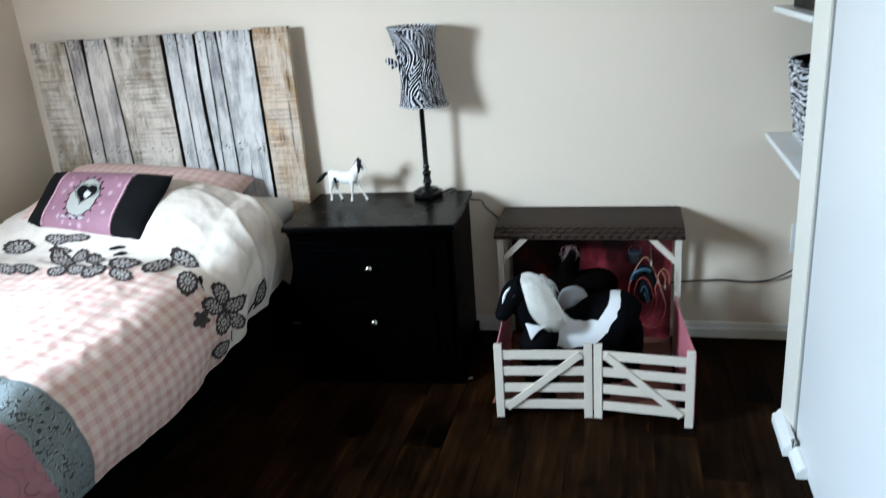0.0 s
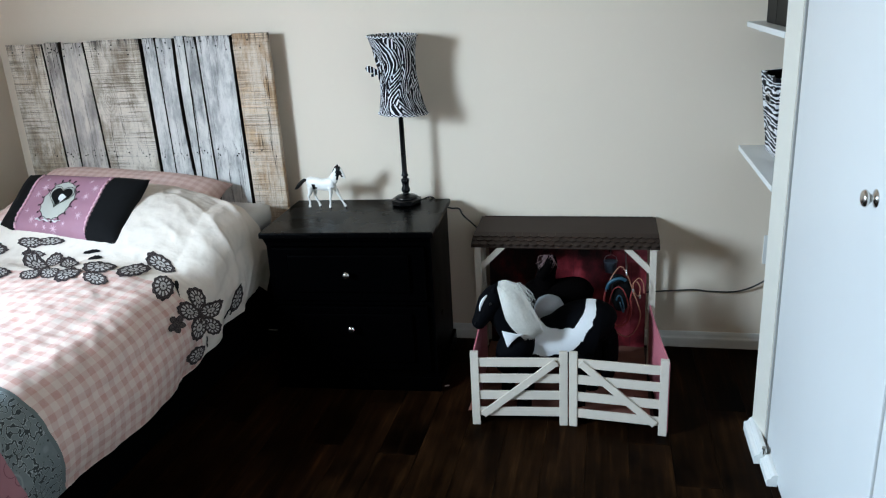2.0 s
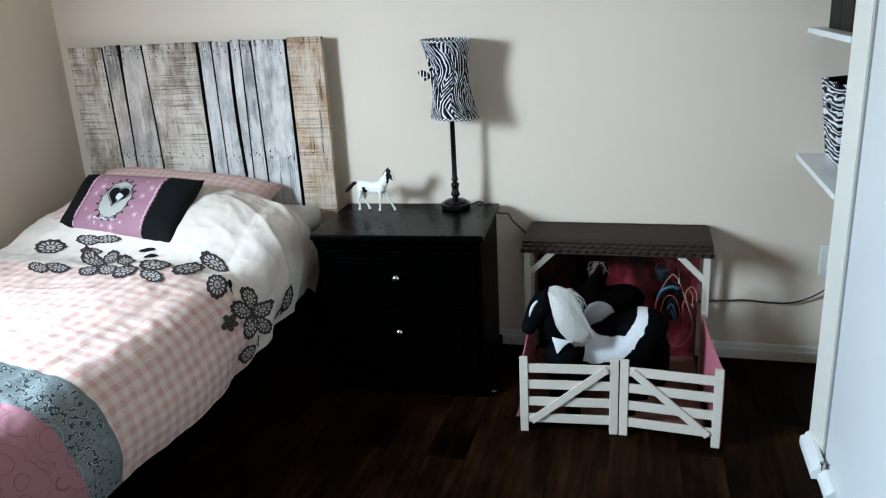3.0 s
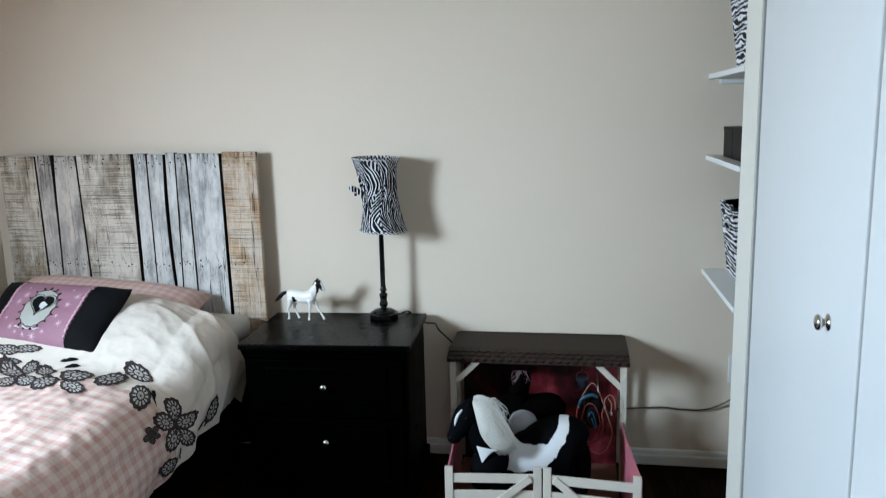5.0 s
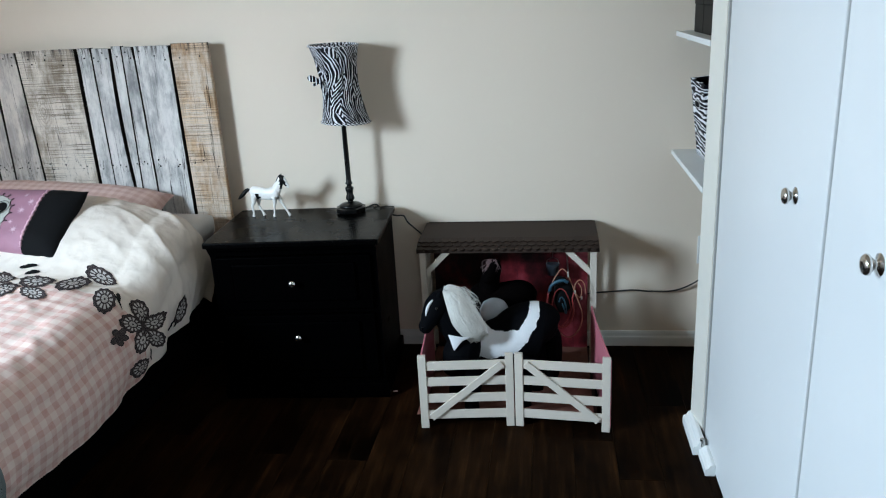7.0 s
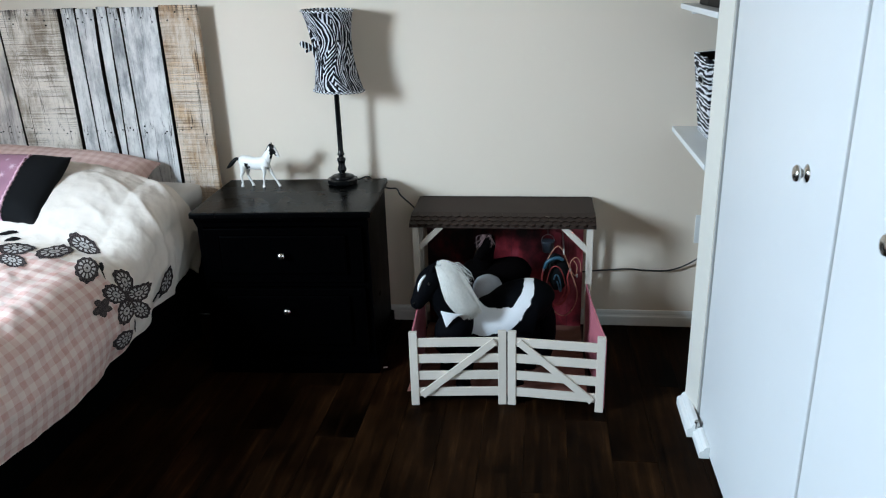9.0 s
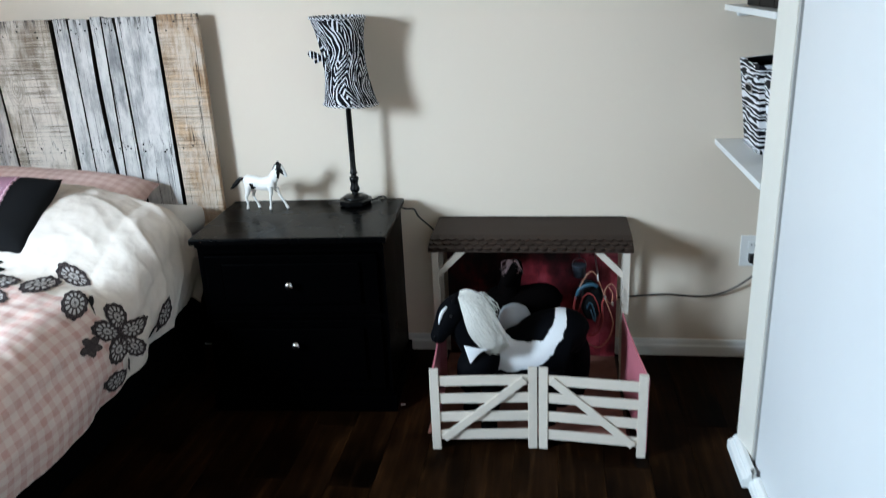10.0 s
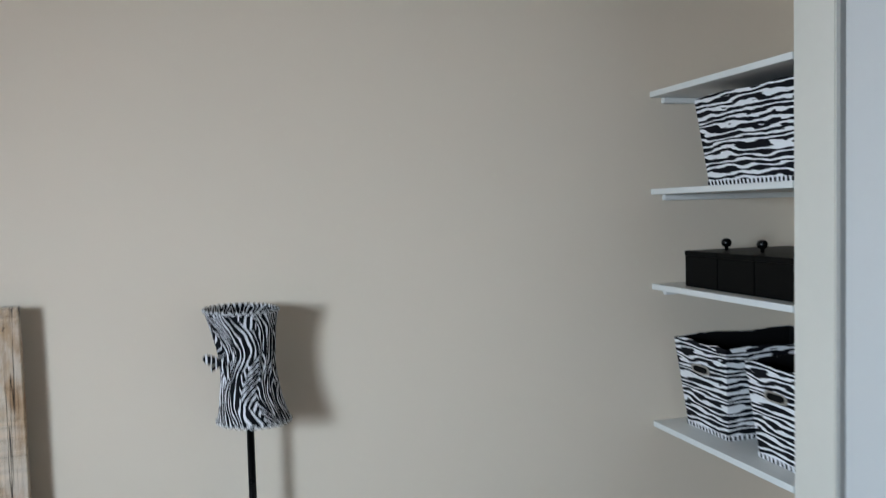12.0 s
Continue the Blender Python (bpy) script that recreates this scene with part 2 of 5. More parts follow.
def gingham_cloth(name, period):
    g = G(name)
    o = g.coords("UV")
    s = g.split(o)
    col = gingham_colour(g, s[0], s[1], period, (0.69, 0.50, 0.45), (0.63, 0.43, 0.38), (0.57, 0.37, 0.325))
    g.bump(g.noise(o, 14, 4), 0.5, 0.006)
    return g.done(col, 0.85, 0, 0.15)


def lace_print(name="lace_print", net_colour=(0.43, 0.395, 0.37)):
    """Black lace: a scalloped dark rim, a light net between spokes, and a dark-ringed eye."""
    g = G(name)
    s = g.split(g.coords("UV"))
    r = g.math("ADD", s[1], g.math("MULTIPLY", g.math("SUBTRACT", g.noise(g.coords("UV"), 9, 2), 0.5), 0.06))
    spoke = g.math("ABSOLUTE", g.math("SUBTRACT", g.math("FRACT", g.math("MULTIPLY", s[0], 12)), 0.5))
    net = g.math("MULTIPLY", g.ramp(spoke, (0.25, 1.0), (0.31, 0.0)), g.ramp(r, (0.0, 0.0), (0.40, 0.0), (0.44, 1.0), (0.70, 1.0), (0.74, 0.0)))
    eye = g.ramp(r, (0.0, 0.0), (0.10, 0.0), (0.13, 1.0), (0.29, 1.0), (0.32, 0.0))
    eye = g.math("MULTIPLY", eye, g.ramp(spoke, (0.36, 1.0), (0.42, 0.3)))
    rim = g.mix(g.ramp(g.noise(g.scaled(g.coords("UV"), (60, 14, 1)), 1.0, 3, 0.6), (0.45, 0.0), (0.62, 1.0)), (0.014, 0.011, 0.013), (0.10, 0.075, 0.070))
    col = g.mix(g.math("MAXIMUM", net, eye), rim, net_colour)
    return g.done(col, 0.9, 0, 0.08)


def pink_print():
    """The cushion's middle: pink sateen with pale scattered sprigs."""
    g = G("pink_print")
    o = g.coords("UV")
    n = g.noise(o, 9, 3)
    col = g.mix(n, (0.27, 0.125, 0.175), (0.37, 0.19, 0.245))
    v = g.node("TexVoronoi", feature="F1")
    g.put(v.inputs["Vector"], o)
    g.put(v.inputs["Scale"], 5.5)
    ang = g.noise(o, 60, 2)
    d = g.math("ADD", v.outputs["Distance"], g.math("MULTIPLY", ang, 0.35))
    col = g.mix(g.ramp(d, (0.33, 0.8), (0.37, 0.0)), col, (0.66, 0.47, 0.53))
    g.bump(g.noise(o, 7, 4), 0.5, 0.004)
    return g.done(col, 0.6, 0, 0.3)


def backing_print():
    """The stable's printed back board: dark red boards with brown shapes on them, darker towards the left."""
    g = G("backing_print")
    o = g.coords()
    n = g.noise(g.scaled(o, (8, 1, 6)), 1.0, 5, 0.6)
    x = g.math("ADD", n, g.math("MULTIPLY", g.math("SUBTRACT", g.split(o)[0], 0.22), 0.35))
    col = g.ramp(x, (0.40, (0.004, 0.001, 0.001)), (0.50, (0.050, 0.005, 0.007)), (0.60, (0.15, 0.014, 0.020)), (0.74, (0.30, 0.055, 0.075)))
    boards = g.math("FRACT", g.math("MULTIPLY", g.split(o)[0], 14))
    col = g.mix(g.ramp(boards, (0.0, 0.6), (0.06, 0.0)), col, (0.03, 0.004, 0.01))
    return g.done(col, 0.35, 0, 0.4)


def shade_cloth():
    """Fine zebra stripes running down the shade, folding into chevrons where the print turns."""
    g = G("zebra_shade_cloth")
    o = g.coords("UV")
    s = g.split(o)
    n = g.noise(g.scaled(o, (15.0, 7.0, 1.0)), 1.0, 2, 0.5)
    n2 = g.noise(g.scaled(o, (60.0, 22.0, 1.0)), 1.0, 2, 0.5)
    ph = g.math("ADD", g.math("MULTIPLY", s[0], 540.0), g.math("ADD", g.math("MULTIPLY", n, 40.0), g.math("MULTIPLY", n2, 3.0)))
    tri = g.math("PINGPONG", g.math("ADD", s[0], 0.020), 0.034)
    ph2 = g.math("ADD", g.math("MULTIPLY", tri, 520.0), g.math("ADD", g.math("MULTIPLY", s[1], -330.0), g.math("MULTIPLY", n2, 4.0)))
    m = g.math("GREATER_THAN", g.noise(g.scaled(o, (13.0, 6.0, 1.0)), 1.0, 1), 0.56)
    pick = g.node("Mix", m, data_type="FLOAT")
    g.put(pick.inputs[2], ph)
    g.put(pick.inputs[3], ph2)
    w = g.math("ADD", g.math("SINE", pick.outputs[0]), g.math("MULTIPLY", g.math("SUBTRACT", g.noise(g.scaled(o, (45, 14, 1)), 1.0, 2), 0.5), 2.6))
    f = g.ramp(g.math("ADD", g.math("MULTIPLY", w, 0.25), 0.5), (0.605, 0.0), (0.65, 1.0))
    col = g.mix(f, (0.003, 0.003, 0.005), (0.68, 0.67, 0.70))
    g.bump(g.noise(o, 900, 2), 0.2, 0.0006)
    return g.done(col, 0.75, 0, 0.12)


BAND_NEAR, BAND_FAR, WHITE_FROM = 1.47, 1.60, 2.27
PAINT = wall_paint("wall_paint", (0.705, 0.602, 0.492))
# Unseen ceiling, coloured dark and warm so less light bounces onto upper walls.
CEIL = wall_paint("dimmed_ceiling_paint", (0.52, 0.44, 0.34))
TRIM = plain("trim_paint", (0.72, 0.72, 0.70), 0.4, var=0.04)
JAMB = plain("jamb_paint", (0.66, 0.625, 0.555), 0.45, var=0.04)
DOORP = plain("door_paint", (0.615, 0.615, 0.61), 0.38, var=0.03, scale=14, bump=0.08)
GAP = plain("gap_shadow_paint", (0.38, 0.37, 0.35), 0.7)
FLOORW = floor_wood()
SUB = plain("subfloor", (0.008, 0.005, 0.004), 0.8)
NICKEL = plain("brushed_nickel", (0.62, 0.60, 0.57), 0.22, 1.0, 0.05, bump=0.03)
STEEL = plain("steel_rim", (0.55, 0.55, 0.55), 0.3, 1.0, 0.05, bump=0.03)
# One lacquer in two copies: fronts kept dull and blacker, the top given sheen.
BLACKW = plain("black_lacquer", (0.0004, 0.0004, 0.0005), 0.30, var=0.3, scale=60, bump=0.05, spec=0.008)
BLACKT = plain("black_lacquer_top_sheen", (0.0006, 0.0006, 0.0007), 0.27, var=0.3, scale=60, bump=0.05, spec=0.055)
BLACKM = plain("black_metal", (0.002, 0.002, 0.0022), 0.28, 0.0, 0.2, bump=0.05, spec=0.3)
BLACKB = plain("black_box_board", (0.0018, 0.0019, 0.0020), 0.45, var=0.2, spec=0.08)
BLACKC = plain("black_cloth", (0.003, 0.003, 0.0035), 0.85, var=0.3, scale=200, bump=0.4, spec=0.15)
FRAMEB = plain("dark_bed_base", (0.0015, 0.0015, 0.0015), 0.95, var=0.2, spec=0.0)
PLASTICW = plain("white_plastic", (0.72, 0.72, 0.70), 0.35, var=0.03)
PLASTICB = plain("black_plastic", (0.012, 0.012, 0.012), 0.4)
SHEET = plain("sheet_cloth", (0.52, 0.49, 0.46), 0.85, var=0.1, scale=18, bump=0.5)
STABLEW = plain("stable_white_wood", (0.54, 0.475, 0.405), 0.5, var=0.08, scale=40)
ROOFB = plain("roof_brown", (0.030, 0.018, 0.013), 0.62, var=0.3, spec=0.2)
PINKP = plain("pink_panel", (0.48, 0.14, 0.175), 0.4, var=0.08)
BACKP = backing_print()
PONYW = plain("pony_white_plush", (0.64, 0.635, 0.64), 0.9, var=0.08, scale=150, bump=0.6)
PONYB = plain("pony_black_plush", (0.0016, 0.0017, 0.0024), 0.75, var=0.3, scale=150, bump=0.5, spec=0.035)
MANE = plain("mane_hair", (0.60, 0.57, 0.52), 0.7, var=0.25, scale=120, bump=0.6)
HORSEW = plain("figurine_white", (0.78, 0.745, 0.70), 0.35, var=0.03)
HORSEB = plain("figurine_black", (0.003, 0.003, 0.003), 0.5, spec=0.15)
TACKR = plain("red_cord", (0.22, 0.022, 0.02), 0.6)
TACKB = plain("blue_strap", (0.010, 0.055, 0.085), 0.5)
TACKT = plain("tan_cord", (0.30, 0.13, 0.08), 0.6)
GREYF = plain("grey_felt", (0.33, 0.345, 0.37), 0.9, var=0.15, scale=80, bump=0.5)
STRAW = plain("brown_bedding", (0.16, 0.06, 0.04), 0.9, var=0.4, scale=90, bump=0.8)
SILVER = plain("silver_print", (0.42, 0.42, 0.38), 0.5, var=0.15)
BUCKET = plain("grey_bucket", (0.045, 0.055, 0.07), 0.5)
DUVET = duvet_cloth()
GING = gingham_cloth("pillow_gingham", 0.034)
LACE = lace_print()
LACE_DARK = lace_print("dark_lace_print", (0.10, 0.08, 0.075))
PINK = pink_print()
PALEW = plain("pale_sprig", (0.60, 0.42, 0.48), 0.7)
PALEPINK = plain("pink_lace_trim", (0.62, 0.36, 0.42), 0.8, var=0.3, scale=300, bump=0.6)
ZEBRA_BIN = zebra("zebra_bin_cloth", "Z", 2.3, fill=0.56, warp=1.0)
ZEBRA_BOW = zebra("zebra_bow_cloth", "X", 3.2, fill=0.62, warp=0.3)
ZEBRA_FINE = zebra("zebra_hem", "X", 2.4, coords="UV", fill=0.5, warp=0.2)
ZEBRA_SHADE = shade_cloth()
GLASS = G("window_glass").m
gb = GLASS.node_tree.nodes["Principled BSDF"]
gb.inputs["Transmission Weight"].default_value, gb.inputs["Roughness"].default_value = 1.0, 0.0


# ---- mesh helpers ----
def part(name, bm, material, parent=None, label="", smooth=False):
    me = bpy.data.meshes.new(name)
    bm.normal_update()
    bm.to_mesh(me)
    bm.free()
    for m in material if isinstance(material, (list, tuple)) else [material]:
        me.materials.append(m)
    if smooth:
        me.shade_smooth()
    ob = new(name, me)
    if parent is not None:
        ob.parent = parent
    if label:
        tagged(ob, label)
    return ob


def setting(name, bm, material, parent=None, label=""):
    return tagged(part(name, bm, material, parent), label, kind="structure")


def thing(name, label, category, group="", place=(0, 0, 0), rz=0.0):
    ob = tagged(new(name), label, category, group)
    ob.matrix_world = pose(*place, 0, 0, rz)
    return ob


def add_box(bm, x0, x1, y0, y1, z0, z1, bevel=0.0, m=None):
    made = bmesh.ops.create_cube(bm, size=1.0)["verts"]
    for v in made:
        v.co = Vector(((x0 + x1) / 2 + v.co.x * (x1 - x0), (y0 + y1) / 2 + v.co.y * (y1 - y0), (z0 + z1) / 2 + v.co.z * (z1 - z0)))
    if bevel:
        edges = list({e for v in made for e in v.link_edges})
        made = list({v for f in bmesh.ops.bevel(bm, geom=edges, offset=bevel, segments=2, affect="EDGES", profile=0.6)["faces"] for v in f.verts} | {v for v in made if v.is_valid})
    if m is not None:
        bmesh.ops.transform(bm, matrix=m, verts=made)
    return made


def box(*a, **k):
    bm = bmesh.new()
    add_box(bm, *a, **k)
    return bm


def lathe(profile, n=32, bm=None, centre=(0, 0, 0), phase=0.0):
    """A turned shape from (radius, z) pairs, bottom to top, closed at both ends."""
    bm = bm or bmesh.new()
    rings = []
    for r, z in profile:
        rings.append([bm.verts.new((centre[0] + r * math.cos(2 * math.pi * i / n + phase), centre[1] + r * math.sin(2 * math.pi * i / n + phase), centre[2] + z)) for i in range(n)])
    for a, b in zip(rings, rings[1:]):
        for i in range(n):
            bm.faces.new((a[i], a[(i + 1) % n], b[(i + 1) % n], b[i]))
    bm.faces.new(rings[0][::-1])
    bm.faces.new(rings[-1])
    return bm


def catmull(pts, k):
    """Points along a smooth curve through pts (rows of numbers), k steps a span."""
    p = [np.array(q, float) for q in pts]
    p = [2 * p[0] - p[1], *p, 2 * p[-1] - p[-2]]
    out = []
    for i in range(1, len(p) - 2):
        for j in range(k):
            t = j / k
            out.append(0.5 * (2 * p[i] + (p[i + 1] - p[i - 1]) * t + (2 * p[i - 1] - 5 * p[i] + 4 * p[i + 1] - p[i + 2]) * t * t + (3 * p[i] - p[i - 1] - 3 * p[i + 1] + p[i + 2]) * t**3))
    out.append(p[-2])
    return out


def loft(rows, bm=None, n=12, k=4, slot=None, flat=1.0):
    """A rounded limb through rows of (x, y, z, radius); flat: its thickness along y against its height."""
    bm = bm or bmesh.new()
    pts = catmull(rows, k)
    rings = []
    for i, q in enumerate(pts):
        a, b = pts[max(0, i - 1)][:3], pts[min(len(pts) - 1, i + 1)][:3]
        d = Vector(b - a).normalized()
        side = Vector((0, 1, 0)) if abs(d.y) < 0.9 else Vector((1, 0, 0))
        e1 = d.cross(side).normalized()
        e2 = d.cross(e1).normalized()
        r = max(q[3], 0.0004)
        rings.append([bm.verts.new(Vector(q[:3]) + e1 * r * math.cos(2 * math.pi * j / n) + e2 * r * flat * math.sin(2 * math.pi * j / n)) for j in range(n)])
    faces = []
    for a, b in zip(rings, rings[1:]):
        for j in range(n):
            faces.append(bm.faces.new((a[j], a[(j + 1) % n], b[(j + 1) % n], b[j])))
    faces.append(bm.faces.new(rings[0][::-1]))
    faces.append(bm.faces.new(rings[-1]))
    if slot is not None:
        for f in faces:
            f.material_index = slot(f.calc_center_median()) if callable(slot) else slot
    return bm


def tube(points, radius, bm=None, n=8, k=6):
    return loft([(*p, radius) for p in points], bm, n, k)


def grid_mesh(fn, nu, nv, uv=None):
    """A sheet from fn(a, b) with a and b from 0 to 1; uv(a, b) gives its cloth coordinates."""
    bm = bmesh.new()
    layer = bm.loops.layers.uv.new("uv")
    vs = [[bm.verts.new(fn(i / nu, j / nv)) for j in range(nv + 1)] for i in range(nu + 1)]
    for i in range(nu):
        for j in range(nv):
            f = bm.faces.new((vs[i][j], vs[i + 1][j], vs[i + 1][j + 1], vs[i][j + 1]))
            for loop, (a, b) in zip(f.loops, ((i, j), (i + 1, j), (i + 1, j + 1), (i, j + 1))):
                loop[layer].uv = (uv or (lambda s, t: (s, t)))(a / nu, b / nv)
    return bm


# ---- the room ----
XW, XC, YN, YS, ZC, XA = -2.13, 0.787, 3.108, -3.0, 2.44, 1.32
setting("wall_north", box(XW - 0.12, XA + 0.12, YN, YN + 0.12, -0.05, ZC), PAINT, label="cream painted plaster wall behind the bed")
bm = bmesh.new()
add_box(bm, XW - 0.17, XW, YS, WIN_Y0, -0.05, ZC)
add_box(bm, XW - 0.17, XW, WIN_Y1, YN, -0.05, ZC)
add_box(bm, XW - 0.17, XW, WIN_Y0, WIN_Y1, -0.05, WIN_Z0)
add_box(bm, XW - 0.17, XW, WIN_Y0, WIN_Y1, WIN_Z1, ZC)
setting("wall_west", bm, PAINT, label="cream painted plaster wall with a window")
# Unseen south wall, set far back so less light bounces into the shadows.
setting("wall_south", box(XW - 0.12, XA + 0.12, YS - 0.12, YS, -0.05, ZC), PAINT, label="cream painted plaster wall")
setting("wall_east", box(XA, XA + 0.12, YS, YN, -0.05, ZC), PAINT, label="cream painted wall at the back of the closet")
bm = bmesh.new()
add_box(bm, XC + 0.03, XA, 2.42, 2.512, 0, ZC)
setting("wall_partition", bm, PAINT, label="cream painted partition between closet and shelf alcove")
bm = bmesh.new()
add_box(bm, XC + 0.005, XC + 0.11, YS, 2.4125, 2.10, ZC)
add_box(bm, XC + 0.005, XC + 0.11, YS, 0.77, 0, 2.10)
setting("wall_closet", bm, PAINT, label="cream painted wall around the closet doors")
setting("ceiling", box(XW - 0.12, XA + 0.12, YS - 0.12, YN + 0.12, ZC, ZC + 0.1), CEIL, label="unseen plaster ceiling, darkened to dim the upper walls")
floor = setting("floor", box(XW - 0.12, XA + 0.12, YS - 0.12, YN + 0.12, -0.06, -0.008), SUB, label="dark brown wood plank floor")


def base_profile(bm, x0, x1, y0, y1, h, out):
    """A baseboard that thins upwards in a moulded curve; out: which way it faces, as (x, y)."""
    ox, oy = out
    d = (x1 - x0) if ox else (y1 - y0)
    prof = [(1.0, 0.0), (1.0, 0.52), (0.93, 0.60), (0.72, 0.66), (0.60, 0.74), (0.58, 0.84), (0.46, 0.93), (0.30, 1.0)]
    rings = []
    for k, z in [(0.0, 0.0)] + prof + [(0.0, 1.0)]:
        off = d * k
        if ox:
            x = x1 - off if ox < 0 else x0 + off
            ends = ((x, y0), (x, y1))
        else:
            y = y1 - off if oy < 0 else y0 + off
            ends = ((x0, y), (x1, y))
        rings.append([bm.verts.new((px, py, z * h)) for px, py in ends])
    n = len(rings)
    for i in range(n):
        a, b = rings[i], rings[(i + 1) % n]
        bm.faces.new((a[0], a[1], b[1], b[0]))
    for e in (0, 1):
        bm.faces.new([q[e] for q in rings])
    bmesh.ops.recalc_face_normals(bm, faces=bm.faces)


bm = bmesh.new()
base_profile(bm, XW, XA, YN - 0.013, YN, 0.062, (0, -1))
setting("baseboard", bm, TRIM, label="low white painted baseboard")
bm = bmesh.new()
base_profile(bm, XW, XW + 0.013, YS, YN - 0.013, 0.062, (1, 0))
setting("baseboard", bm, TRIM, label="low white painted baseboard")
bm = bmesh.new()
base_profile(bm, XC - 0.022, XC + 0.012, 2.334, 2.522, 0.046, (-1, 0))
setting("baseboard", bm, TRIM, label="short white baseboard around the closet jamb")
bm = bmesh.new()
base_profile(bm, XC - 0.006, XC + 0.0215, 2.228, 2.332, 0.036, (-1, 0))
setting("baseboard", bm, TRIM, label="short white baseboard below the closet door")

bm = bmesh.new()
foot = [bm.verts.new(c) for c in ((XC, 2.518, 0), (XC + 0.018, 2.413, 0), (XC + 0.10, 2.413, 0), (XC + 0.10, 2.518, 0))]
ret = bmesh.ops.extrude_face_region(bm, geom=[bm.faces.new(foot)])
bmesh.ops.translate(bm, vec=(0, 0, 2.16), verts=[v for v in ret["geom"] if isinstance(v, bmesh.types.BMVert)])
bmesh.ops.recalc_face_normals(bm, faces=bm.faces)
bmesh.ops.bevel(bm, geom=list(bm.edges), offset=0.003, segments=2, affect="EDGES")
setting("closet_jamb", bm, JAMB, label="cream painted flat closet jamb")
# Grey strips and a back sheet, coloured as the shade in the door gaps.
setting("door_gap_strip", box(XC + 0.0195, XC + 0.07, 2.402, 2.4125, 0.0, 2.10), GAP)
setting("door_gap_strip", box(XC + 0.030, XC + 0.052, 1.5765, 1.5895, 0.0, 2.09), GAP)
setting("closet_dark_back", box(XC + 0.085, XC + 0.095, 0.5, 2.40, 0.0, 2.10), GAP)


def closet_door(n, y0, y1, knob_y):
    d = setting("door_%d" % n, box(XC + 0.022, XC + 0.056, y0, y1, 0.004, 2.09, bevel=0.003), DOORP, label="flat white painted closet door, closed")
    k = bmesh.new()
    prof = [(0.017, 0.0), (0.017, 0.002), (0.008, 0.005), (0.0070, 0.009), (0.0110, 0.013), (0.0160, 0.017), (0.0165, 0.020), (0.0135, 0.024), (0.006, 0.026)]
    lathe(prof, 24, k)
    bmesh.ops.transform(k, matrix=Matrix.Translation((XC + 0.0225, knob_y, 0.956)) @ Matrix.Rotation(radians(-90), 4, "Y"), verts=k.verts)
    part("door_knob", k, NICKEL, d, "round brushed nickel knob", smooth=True)


closet_door(1, 1.590, 2.391, 1.752)
closet_door(2, 0.775, 1.576, 1.356)
hin = bmesh.new()
lathe([(0.004, 0.03), (0.004, 0.05), (0.007, 0.05), (0.007, 0.056)], 12, hin, (XC + 0.004, 2.3345, 0.0))
setting("door_pivot", hin, NICKEL, label="small metal door pivot pin")

# the window
win = setting("window_1", box(XW - 0.12, XW - 0.03, WIN_Y0, WIN_Y1, WIN_Z0, WIN_Z0 + 0.03), TRIM, label="white framed window")
bm = bmesh.new()
for a, b, c, d in ((WIN_Y0, WIN_Y0 + 0.04, WIN_Z0 + 0.03, WIN_Z1), (WIN_Y1 - 0.04, WIN_Y1, WIN_Z0 + 0.03, WIN_Z1), (WIN_Y0 + 0.04, WIN_Y1 - 0.04, WIN_Z1 - 0.04, WIN_Z1), (WIN_Y0 + 0.04, WIN_Y1 - 0.04, WIN_Z0 + 0.03, WIN_Z0 + 0.07)):
    add_box(bm, XW - 0.085, XW - 0.045, a, b, c, d)
part("window_frame", bm, TRIM, win)
part("window_sill", box(XW - 0.03, XW + 0.05, WIN_Y0 - 0.05, WIN_Y1 + 0.05, WIN_Z0 - 0.025, WIN_Z0, bevel=0.004), TRIM, win)

# ---- shelves ----
SHELVES = ((0.785, "c"), (1.203, "b"), (1.487, "a"), (1.775, "t"))
for z, _ in SHELVES:
    s = thing("wall_shelf", "white painted shelf board between alcove walls", "shelf", "shelves in the alcove")
    part("board", box(XC - 0.002, XA - 0.003, 2.5185, YN - 0.002, z - 0.017, z, bevel=0.002), TRIM, s)
    bm = bmesh.new()
    add_box(bm, XC + 0.035, XA - 0.005, YN - 0.02, YN - 0.002, z - 0.035, z - 0.0175, bevel=0.005)
    part("cleat", bm, TRIM, s)


